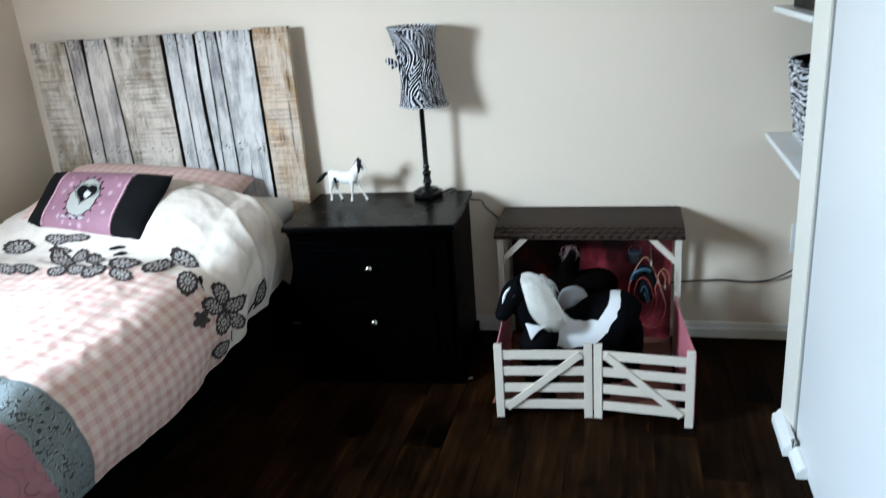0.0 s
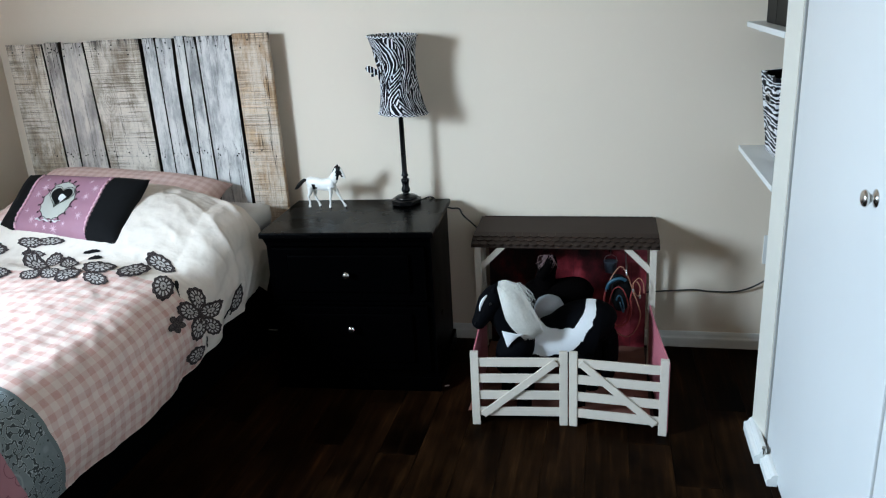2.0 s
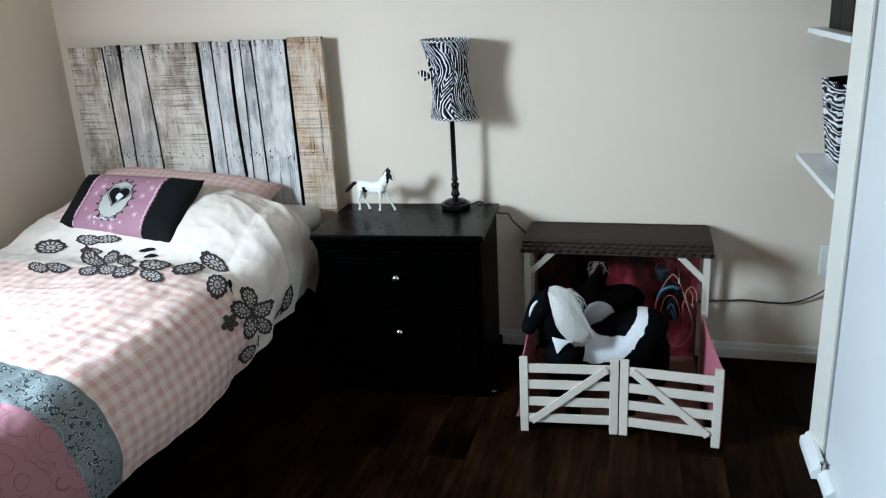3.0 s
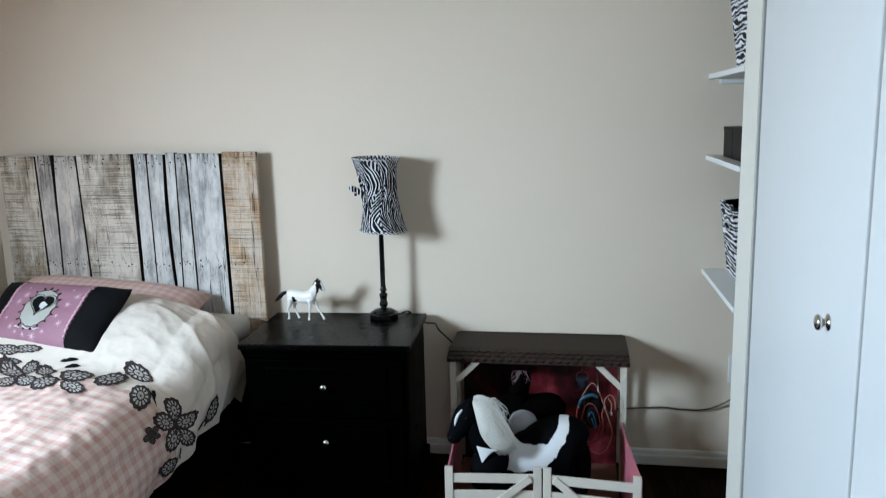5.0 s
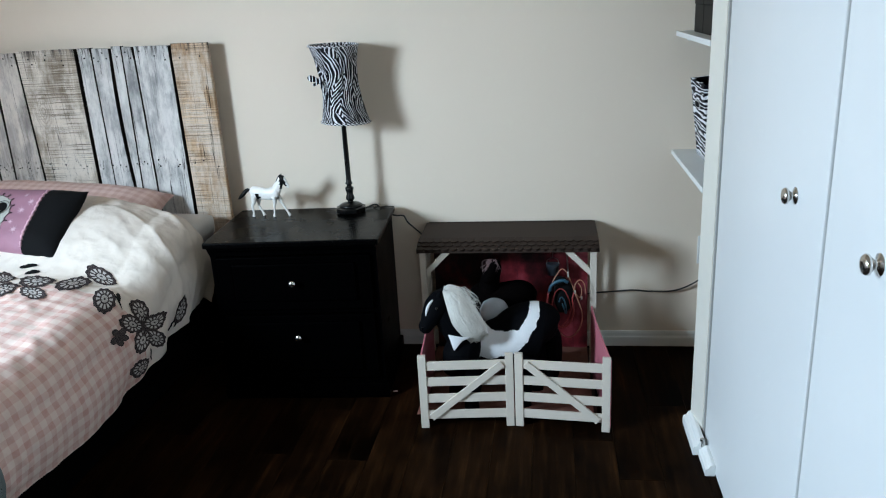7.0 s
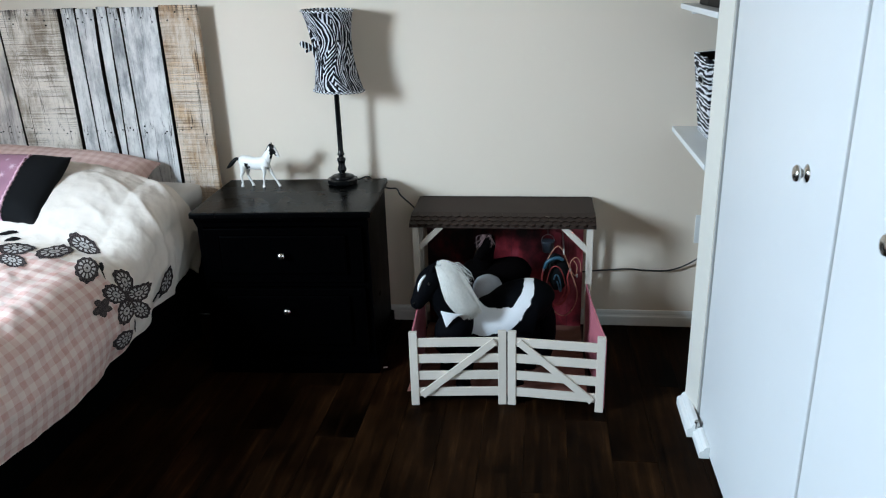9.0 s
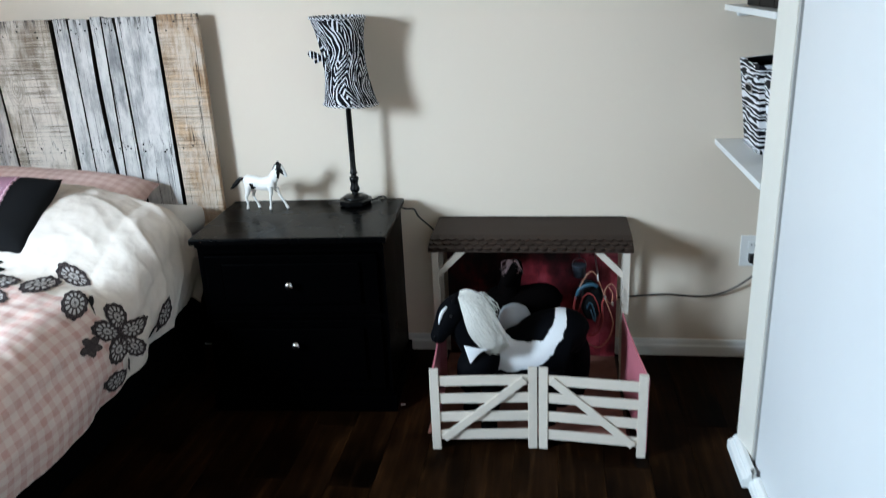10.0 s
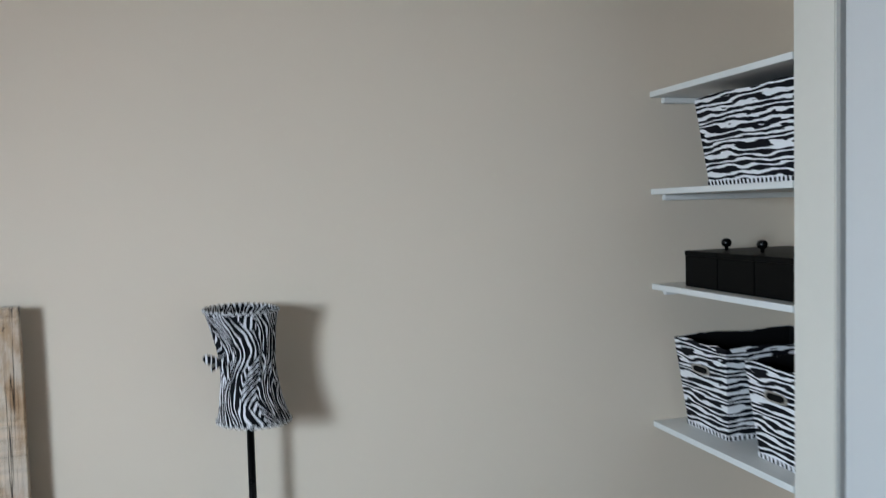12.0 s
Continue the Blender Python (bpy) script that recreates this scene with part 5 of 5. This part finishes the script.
def stable():
    RF, RM, RB = (2.835, 0.490), (2.905, 0.516), (3.088, 0.524)
    n = 22
    bm = bmesh.new()
    prof = [RF, RM, RB, (RB[0], RB[1] - 0.008), (RM[0], RM[1] - 0.008), (RF[0], RF[1] - 0.008)]
    ends = []
    for s in (-1, 1):
        ends.append([bm.verts.new(((SX0 if s < 0 else SX1) + s * (0.016 - 0.01 * (y - RF[0])), y, z)) for y, z in prof])
    for k in range(6):
        bm.faces.new((ends[0][k], ends[1][k], ends[1][(k + 1) % 6], ends[0][(k + 1) % 6]))
    bm.faces.new(ends[0])
    bm.faces.new(ends[1][::-1])
    bmesh.ops.recalc_face_normals(bm, faces=bm.faces)
    roof = part("roof", bm, ROOFB, ST)
    y0, z0 = RF
    d = Vector((0, RM[0] - y0, RM[1] - z0)).normalized()
    up = Vector((0, -d.z, d.y))
    wid = (SX1 - SX0 + 0.032) / n
    for row in range(3):
        base = Vector((0, y0, z0)) - d * 0.004 + d * (0.0225 * row)
        for i in range(-(row % 2), n):
            cx = SX0 - 0.016 + wid * (i + 0.5 + 0.5 * (row % 2))
            lo, hi = max(cx - wid / 2, SX0 - 0.016), min(cx + wid / 2, SX1 + 0.016)
            if hi - lo < 0.004:
                continue
            bm = bmesh.new()
            pts = [(lo + 0.0004, 0.034)] + [(lo + 0.0004 + (hi - lo - 0.0008) * k / 6, 0.007 - 0.009 * math.sin(math.pi * k / 6)) for k in range(7)] + [(hi - 0.0004, 0.034)]
            f1 = [bm.verts.new(base + Vector((px, 0, 0)) + d * q + up * (0.0095 - q * 0.20)) for px, q in pts]
            f0 = [bm.verts.new(base + Vector((px, 0, 0)) + d * q + up * 0.0004) for px, q in pts]
            bm.faces.new(f1)
            for k in range(len(pts)):
                j = (k + 1) % len(pts)
                bm.faces.new((f1[k], f0[k], f0[j], f1[j]))
            bmesh.ops.recalc_face_normals(bm, faces=bm.faces)
            part("shingle", bm, ROOFB, roof)
    y1, z1 = RB
    ridge = bmesh.new()
    for i in range(28):
        x = SX0 - 0.004 + (SX1 - SX0 + 0.008) * (i + 0.5) / 28
        add_box(ridge, x - 0.0105, x + 0.0105, y1 - 0.006, y1 + 0.002, z1 - 0.002, z1 + 0.002, bevel=0.001)
    part("ridge_trim", ridge, ROOFB, roof)
    # posts and braces
    for x, s in ((SX0 + 0.004, 1), (SX1 - 0.004, -1)):
        part("post", box(x - 0.011, x + 0.011, 2.842, 2.858, 0.0, 0.482, bevel=0.001), STABLEW, ST)
        bm = bmesh.new()
        c, ln = Vector((x + 0.048 * s, 2.852, 0.440)), 0.122
        add_box(bm, -ln / 2, ln / 2, -0.005, 0.005, -0.010, 0.010, m=Matrix.Translation(c) @ Matrix.Rotation(radians(-45 * s), 4, "Y"))
        part("brace", bm, STABLEW, ST)
        part("rear_post", box(x - 0.009 - 0.012 * s, x + 0.009 - 0.012 * s, 3.035, 3.05, 0.0, 0.513), STABLEW, ST)
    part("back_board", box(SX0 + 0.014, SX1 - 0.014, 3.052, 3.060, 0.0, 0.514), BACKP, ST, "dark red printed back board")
    part("base_board", box(SX0 + 0.034, SX1 - 0.004, 2.52, 3.050, 0.004, 0.012), ROOFB, ST)
    # side panels: low in front, rising in a curve to the posts
    for x, lean in ((SX0 + 0.020, 0.052), (SX1 - 0.012, 0.112)):
        bm = bmesh.new()
        outline = [(2.466, 0.004), (2.868, 0.004), (2.868, 0.282), (2.83, 0.274), (2.78, 0.264), (2.73, 0.257), (2.66, 0.252), (2.58, 0.247), (2.466, 0.245)]
        a = [bm.verts.new((x + lean * max(0, 2.83 - y), y, z)) for y, z in outline]
        b = [bm.verts.new((v.co.x + 0.005, v.co.y, v.co.z)) for v in a]
        bm.faces.new(a)
        bm.faces.new(b[::-1])
        for i in range(len(a)):
            j = (i + 1) % len(a)
            bm.faces.new((a[i], b[i], b[j], a[j]))
        bmesh.ops.recalc_face_normals(bm, faces=bm.faces)
        part("side_panel", bm, PINKP, ST, "glossy pink side panel")

    # the gates
    def gate(p0, p1, flip):
        g = tagged(new("gate"), "white toy gate with four rails and a diagonal")
        g.parent = ST
        dx = Vector((p1[0] - p0[0], p1[1] - p0[1], 0))
        ln = dx.length
        ang = math.atan2(dx.y, dx.x)
        g.matrix_parent_inverse = Matrix()
        g.matrix_world = pose(p0[0], p0[1], 0, 0, 0, math.degrees(ang))
        for x, w in ((0.0, 0.026), (ln - 0.026, 0.026)):
            part("gate_post", box(x, x + w, -0.007, 0.007, 0.0, 0.262, bevel=0.0015), STABLEW, g)
        for z in (0.047, 0.107, 0.167, 0.224):
            part("rail", box(0.024, ln - 0.024, -0.0035, 0.0035, z - 0.015, z + 0.015, bevel=0.001), STABLEW, g)
        rise, run = 0.190, ln - 0.072
        a2 = math.atan2(rise, run) * flip
        bm = bmesh.new()
        add_box(bm, -math.hypot(rise, run) / 2, math.hypot(rise, run) / 2, -0.0038, 0.0038, -0.0115, 0.0115, m=Matrix.Translation((ln / 2, -0.0078, 0.134)) @ Matrix.Rotation(-a2, 4, "Y"))
        part("diagonal", bm, STABLEW, g)

    gate((-0.085, 2.455), (0.2215, 2.483), 1)
    gate((0.2265, 2.483), (0.528, 2.455), -1)


stable()

# bedding in the stable, tack and the toys in it
bed_bm = grid_mesh(lambda a, b: Vector((SX0 + 0.012 + 0.59 * a, 2.50 + 0.54 * b, 0.02 + 0.012 * noise.noise((a * 8, b * 8, 0)))), 24, 16)
part("bedding_mat", bed_bm, STRAW, ST)


def plush_pony():
    po = thing("plush_pony", "black and white plush pony with pale mane in the stable", "toy", place=(0, 0, 0))

    spine = ((0.10, 0.245, 0.050), (0.15, 0.232, 0.046), (0.21, 0.240, 0.040), (0.248, 0.264, 0.026), (0.283, 0.318, 0.019), (0.294, 0.366, 0.014))

    def patch(c):
        x, z = c.x + 0.007 * noise.noise((c.x * 45, c.z * 45, 0)) + 0.002 * noise.noise((c.x * 190, c.z * 190, 0)), c.z + 0.007 * noise.noise((c.x * 40, c.z * 40, 3))
        if c.y > 2.70:
            return 1
        for (ax, az, aw), (bx, bz, bw) in zip(spine, spine[1:]):
            t = max(0, min(1, ((x - ax) * (bx - ax) + (z - az) * (bz - az)) / ((bx - ax) ** 2 + (bz - az) ** 2)))
            if math.hypot(x - ax - t * (bx - ax), z - az - t * (bz - az)) < aw + t * (bw - aw):
                return 0
        return 1

    bm = bmesh.new()
    loft([(0.030, 2.63, 0.20, 0.03), (0.055, 2.64, 0.20, 0.070), (0.12, 2.655, 0.205, 0.083), (0.19, 2.67, 0.22, 0.090), (0.255, 2.68, 0.25, 0.100), (0.31, 2.69, 0.25, 0.098), (0.335, 2.69, 0.235, 0.055), (0.347, 2.69, 0.225, 0.02)], bm, 190, 32, patch, flat=0.8)
    part("body", bm, [PONYW, PONYB], po, smooth=True)
    part("chest", loft([(0.00, 2.59, 0.14, 0.03), (0.03, 2.585, 0.185, 0.058), (0.05, 2.59, 0.23, 0.06), (0.055, 2.61, 0.27, 0.05)], n=20, slot=0), PONYB, po, smooth=True)
    bib = grid_mesh(lambda a, b: Vector((0.010 + 0.070 * a * (1 - 0.97 * b) + 0.016 * b, 2.529 - 0.004 * math.sin(math.pi * a) * (1 - b), 0.303 - 0.056 * b - 0.010 * a * (1 - b) + 0.010 * math.sin(math.pi * b) * a)), 12, 12)
    bib_ = part("white_bib", bib, PONYW, po, smooth=True)
    bib_.modifiers.new("thick", "SOLIDIFY").thickness = 0.003
    part("neck", loft([(0.055, 2.62, 0.25, 0.06), (0.015, 2.60, 0.32, 0.052), (-0.02, 2.59, 0.375, 0.042), (-0.035, 2.59, 0.40, 0.02)], n=20), PONYB, po, smooth=True)
    head = part("head", loft([(0.000, 2.590, 0.436, 0.014), (-0.012, 2.585, 0.416, 0.032), (-0.030, 2.577, 0.386, 0.041), (-0.048, 2.568, 0.354, 0.035), (-0.064, 2.560, 0.327, 0.026), (-0.074, 2.556, 0.311, 0.022), (-0.080, 2.554, 0.302, 0.012)], n=24), PONYB, po, smooth=True)
    part("blaze", loft([(-0.039, 2.551, 0.416, 0.003), (-0.051, 2.541, 0.403, 0.0048), (-0.059, 2.538, 0.384, 0.0045), (-0.063, 2.538, 0.366, 0.0015)], n=12, flat=0.9), PONYW, head, "slanted white blaze", smooth=True)
    part("nostril", loft([(-0.080, 2.536, 0.318, 0.0015), (-0.079, 2.534, 0.323, 0.003), (-0.076, 2.535, 0.327, 0.0015)], n=8), BLACKM, head, smooth=True)
    part("eye", loft([(-0.022, 2.538, 0.396, 0.001), (-0.026, 2.535, 0.393, 0.0042), (-0.030, 2.535, 0.390, 0.001)], n=10), BLACKM, head, smooth=True)
    for dy in (-0.012, 0.02):
        part("ear", loft([(-0.02, 2.575 + dy, 0.41, 0.010), (-0.018, 2.572 + dy, 0.430, 0.009), (-0.012, 2.57 + dy, 0.447, 0.002)], n=10), PONYB, head, smooth=True)
    rng2 = random.Random(11)
    part("mane_root", loft([(0.006, 2.585, 0.432, 0.010), (0.034, 2.575, 0.400, 0.022), (0.070, 2.574, 0.350, 0.026), (0.102, 2.576, 0.308, 0.022), (0.112, 2.575, 0.280, 0.008)], n=18, flat=0.55), MANE, po, "thick pale mane over the neck", smooth=True)
    mane = bmesh.new()
    near = catmull([(-0.004, 0.448), (0.010, 0.392), (0.026, 0.335), (0.058, 0.290), (0.090, 0.256)], 8)
    far = catmull([(0.022, 0.458), (0.066, 0.432), (0.104, 0.380), (0.130, 0.326), (0.142, 0.276)], 8)
    for i in range(620):
        r = rng2.uniform
        w, w2 = r(0, 1), r(-0.16, 0.16)
        q1 = 1 - r(0, 0.16) - 0.10 * abs(w - 0.5)
        q0, ph = r(0, 0.30), r(0, 6.28)
        rows = []
        for k in range(6):
            q = q0 + (q1 - q0) * k / 5
            ww = min(1.02, max(-0.02, w + w2 * q + 0.055 * math.sin(13 * q + ph + 4 * w) + 0.05 * math.sin(5 * q + 2.2 * ph)))
            a, b = near[int(q * (len(near) - 1))], far[int(q * (len(far) - 1))]
            rows.append((a[0] + (b[0] - a[0]) * ww, 2.556 - 0.036 * math.sin(math.pi * min(1, 0.15 + 0.8 * q)) * math.sin(math.pi * (0.1 + 0.8 * max(0, min(1, ww)))) + r(-0.006, 0.004), a[1] + (b[1] - a[1]) * ww, 0.0003 if k == 5 else 0.0011))
        loft(rows, mane, 4, 2)
    part("mane", mane, MANE, po, "long pale wavy mane", smooth=True)
    tuft = bmesh.new()
    for i in range(34):
        r = rng2.uniform
        loft([(0.000 + r(-0.006, 0.006), 2.575, 0.438, 0.0012), (0.010 + r(-0.012, 0.020), 2.57, 0.452 + r(-0.006, 0.010), 0.0012), (0.035 + r(-0.020, 0.022), 2.565, 0.452 + r(-0.016, 0.012), 0.0005)], tuft, 4, 4)
    part("forelock", tuft, MANE, po, "wispy pale forelock", smooth=True)
    wisps = bmesh.new()
    for i in range(60):
        r = rng2.uniform
        x, z = 0.004 + r(0, 0.05), 0.455 - r(0, 0.02)
        loft([(x, 2.56, z, 0.0007), (x + r(0.0, 0.03), 2.545, z + r(0.0, 0.016), 0.0007), (x + r(0.02, 0.06), 2.54, z - r(0.0, 0.04), 0.0006), (x + r(0.03, 0.08), 2.54, z - r(0.03, 0.09), 0.0003)], wisps, 3, 3)
    part("loose_hairs", wisps, MANE, po, "loose pale hairs", smooth=True)
    part("tail", loft([(0.325, 2.70, 0.25, 0.02), (0.345, 2.71, 0.225, 0.030), (0.350, 2.72, 0.15, 0.032), (0.345, 2.72, 0.07, 0.026), (0.34, 2.71, 0.025, 0.010)], n=16), PONYB, po, smooth=True)
    for x, y in ((0.086, 2.56), (0.02, 2.66), (0.26, 2.60), (0.30, 2.72)):
        part("leg", loft([(x, y, 0.19, 0.04), (x, y - 0.01, 0.12, 0.028), (x - 0.01, y - 0.01, 0.05, 0.024), (x - 0.01, y - 0.015, 0.0135, 0.026)], n=14), PONYB, po, smooth=True)
    part("sock", lathe([(0.010, 0.0137), (0.018, 0.020), (0.017, 0.046), (0.010, 0.066), (0.006, 0.072)], 14, None, (0.076, 2.545, 0.0)), PONYW, po, "white sock above the hoof", smooth=True)


plush_pony()


GREYHAIR = plain("dull_hair", (0.11, 0.065, 0.065), 0.8, var=0.3)
DARKH = plain("dark_horse_flock", (0.0012, 0.0008, 0.0008), 0.9, var=0.3, scale=120, spec=0.02)


def rear_pony():
    rp = thing("toy_horse", "dark brown toy horse with pale forelock in the stable", "toy")
    bm = bmesh.new()
    loft([(0.06, 2.85, 0.30, 0.03), (0.09, 2.85, 0.31, 0.05), (0.16, 2.85, 0.31, 0.05), (0.24, 2.85, 0.315, 0.055), (0.285, 2.85, 0.30, 0.03)], bm, 16, 4)
    loft([(0.12, 2.845, 0.33, 0.04), (0.13, 2.835, 0.39, 0.033), (0.145, 2.83, 0.435, 0.026), (0.15, 2.83, 0.455, 0.01)], bm, 16, 4)
    for x, y in ((0.09, 2.83), (0.11, 2.87), (0.25, 2.83), (0.27, 2.87)):
        loft([(x, y, 0.30, 0.02), (x, y, 0.18, 0.012), (x, y, 0.07, 0.011), (x, y, 0.0135, 0.014)], bm, 10, 3)
    part("body", bm, DARKH, rp, smooth=True)
    part("head", loft([(0.155, 2.825, 0.46, 0.012), (0.145, 2.815, 0.445, 0.024), (0.125, 2.80, 0.41, 0.020), (0.11, 2.79, 0.385, 0.015)], n=14), DARKH, rp, smooth=True)
    rng3 = random.Random(3)
    t = bmesh.new()
    for i in range(45):
        r = rng3.uniform
        x = 0.135 + r(-0.012, 0.012)
        loft([(x, 2.812, 0.466, 0.0012), (x + r(-0.02, 0.015), 2.80, 0.456 + r(-0.008, 0.008), 0.0012), (x + r(-0.035, 0.03), 2.79, 0.432 + r(-0.014, 0.014), 0.0005)], t, 4, 3)
    part("forelock", t, GREYHAIR, rp, "wispy pale forelock", smooth=True)


rear_pony()
hat = thing("toy_helmet", "small grey blue toy riding helmet behind the plush pony", "toy helmet", place=(0.146, 2.745, 0.290), rz=0)
part("crown", lathe([(0.050, -0.018), (0.052, 0.0), (0.050, 0.018), (0.040, 0.037), (0.022, 0.048), (0.005, 0.051)], 24), GREYF, hat, smooth=True)
part("brim", lathe([(0.066, -0.0225), (0.069, -0.019), (0.060, -0.0185)], 24), GREYF, hat, smooth=True)

tack = thing("toy_tack", "tangled red, tan and blue toy bridles hung in the stable", "toy tack")


def loop_tube(cx, cy, cz, rx, rz, tilt, rad, wob, seed):
    pts = []
    for i in range(15):
        t = 2 * math.pi * i / 14
        q = rx * math.cos(t) * (1 + wob * math.sin(3 * t + seed))
        w = rz * math.sin(t) * (1 + wob * math.cos(2 * t + seed))
        pts.append((cx + q * math.cos(tilt) - w * math.sin(tilt), cy + 0.006 * math.sin(2 * t + seed), cz + q * math.sin(tilt) + w * math.cos(tilt)))
    return tube(pts, rad, n=6, k=3)


part("head_strap", tube([(0.338, 2.822, 0.338), (0.350, 2.826, 0.372), (0.368, 2.832, 0.404), (0.386, 2.836, 0.420), (0.402, 2.832, 0.404), (0.416, 2.826, 0.372), (0.427, 2.822, 0.340)], 0.0019, n=6), TACKT, tack, smooth=True)
part("red_bridle", tube([(0.336, 2.818, 0.338), (0.331, 2.818, 0.300), (0.339, 2.818, 0.255), (0.362, 2.818, 0.215), (0.388, 2.818, 0.203), (0.412, 2.818, 0.222), (0.424, 2.818, 0.265), (0.420, 2.818, 0.310), (0.427, 2.82, 0.338)], 0.0034, n=6), TACKR, tack, smooth=True)
part("red_cord", loop_tube(0.378, 2.825, 0.275, 0.034, 0.070, -0.1, 0.0022, 0.10, 2.2), TACKR, tack, smooth=True)
part("tan_cord", tube([(0.429, 2.812, 0.335), (0.446, 2.812, 0.290), (0.455, 2.812, 0.245), (0.442, 2.812, 0.196), (0.416, 2.812, 0.168), (0.390, 2.812, 0.172), (0.366, 2.812, 0.196), (0.352, 2.812, 0.232)], 0.0022, n=6), TACKT, tack, smooth=True)
part("tan_rein", tube([(0.440, 2.82, 0.372), (0.452, 2.82, 0.350), (0.448, 2.82, 0.318), (0.434, 2.82, 0.330), (0.428, 2.82, 0.362), (0.446, 2.82, 0.384), (0.462, 2.82, 0.366), (0.466, 2.82, 0.330)], 0.0018, n=6), TACKT, tack, smooth=True)
part("blue_strap", tube([(0.340, 2.815, 0.345), (0.347, 2.812, 0.366), (0.364, 2.810, 0.380), (0.386, 2.810, 0.386), (0.404, 2.812, 0.378)], 0.0062, n=8), TACKB, tack, smooth=True)
part("blue_rein", tube([(0.372, 2.808, 0.305), (0.378, 2.806, 0.322), (0.388, 2.806, 0.318), (0.398, 2.806, 0.282), (0.396, 2.806, 0.262), (0.384, 2.806, 0.300)], 0.0026, n=6), TACKB, tack, smooth=True)
part("saddle_pad", loft([(0.350, 2.85, 0.372, 0.010), (0.376, 2.85, 0.362, 0.028), (0.392, 2.85, 0.325, 0.036), (0.390, 2.85, 0.285, 0.034), (0.386, 2.85, 0.250, 0.014)], n=14, flat=0.5), BLACKC, tack, smooth=True)
for x, z in ((0.337, 0.340), (0.428, 0.340), (0.452, 0.318)):
    clips = bmesh.new()
    add_box(clips, x - 0.003, x + 0.003, 2.812, 2.818, z - 0.006, z + 0.006, bevel=0.001)
    part("buckle", clips, STEEL, tack, "small silver buckle")
part("hook", tube([(0.405, 3.052, 0.41), (0.405, 2.86, 0.412), (0.405, 2.83, 0.405), (0.405, 2.825, 0.392)], 0.003, n=6), STEEL, tack, smooth=True)
buck = thing("toy_bucket", "small grey blue toy bucket hung on the stable wall", "toy bucket", place=(0.352, 2.985, 0.345))
part("pail", lathe([(0.020, 0.0), (0.024, 0.040), (0.0255, 0.042), (0.022, 0.042)], 20), BUCKET, buck, smooth=True)
part("bail", tube([(-0.024, 0, 0.04), (-0.018, 0, 0.058), (0, 0, 0.066), (0.018, 0, 0.058), (0.024, 0, 0.04)], 0.0012, n=6), STEEL, buck)
part("wall_peg", tube([(0, 0.067, 0.07), (0, 0.0, 0.066)], 0.002, n=6), STEEL, buck)
scrap = part("paper_scrap", box(-0.008, 0.008, -0.004, 0.004, 0.0, 0.0012), PLASTICW)
tagged(scrap, "tiny white scrap of paper on the dark floor", "litter")
scrap.matrix_world = pose(-0.220, 2.692, 0.001, 0, 0, 20)

# ---- floor planks ----
rngf = random.Random(9)
PW = 0.127
made = {}
ix = 0
x = XW
while x < XA:
    y = YS - rngf.uniform(0, 1.1)
    while y < YN:
        a, b = max(y, YS), min(y + 1.21, YN)
        if b - a > 0.02:
            w = min(PW, XA - x) - 0.0006
            key = (round(w, 3), round(b - a, 3))
            if key not in made:
                bm = bmesh.new()
                add_box(bm, 0, w, 0, b - a - 0.0006, -0.008, 0.0, bevel=0.0)
                top = [e for e in bm.edges if all(v.co.z > -0.001 for v in e.verts)]
                bmesh.ops.bevel(bm, geom=top, offset=0.0004, segments=1, affect="EDGES")
                me = bpy.data.meshes.new("plank")
                bm.to_mesh(me)
                bm.free()
                me.materials.append(FLOORW)
                made[key] = me
            ob = new("plank", made[key])
            ob.parent = floor
            ob.location = (x, a, 0)
        y += 1.21
    x += PW
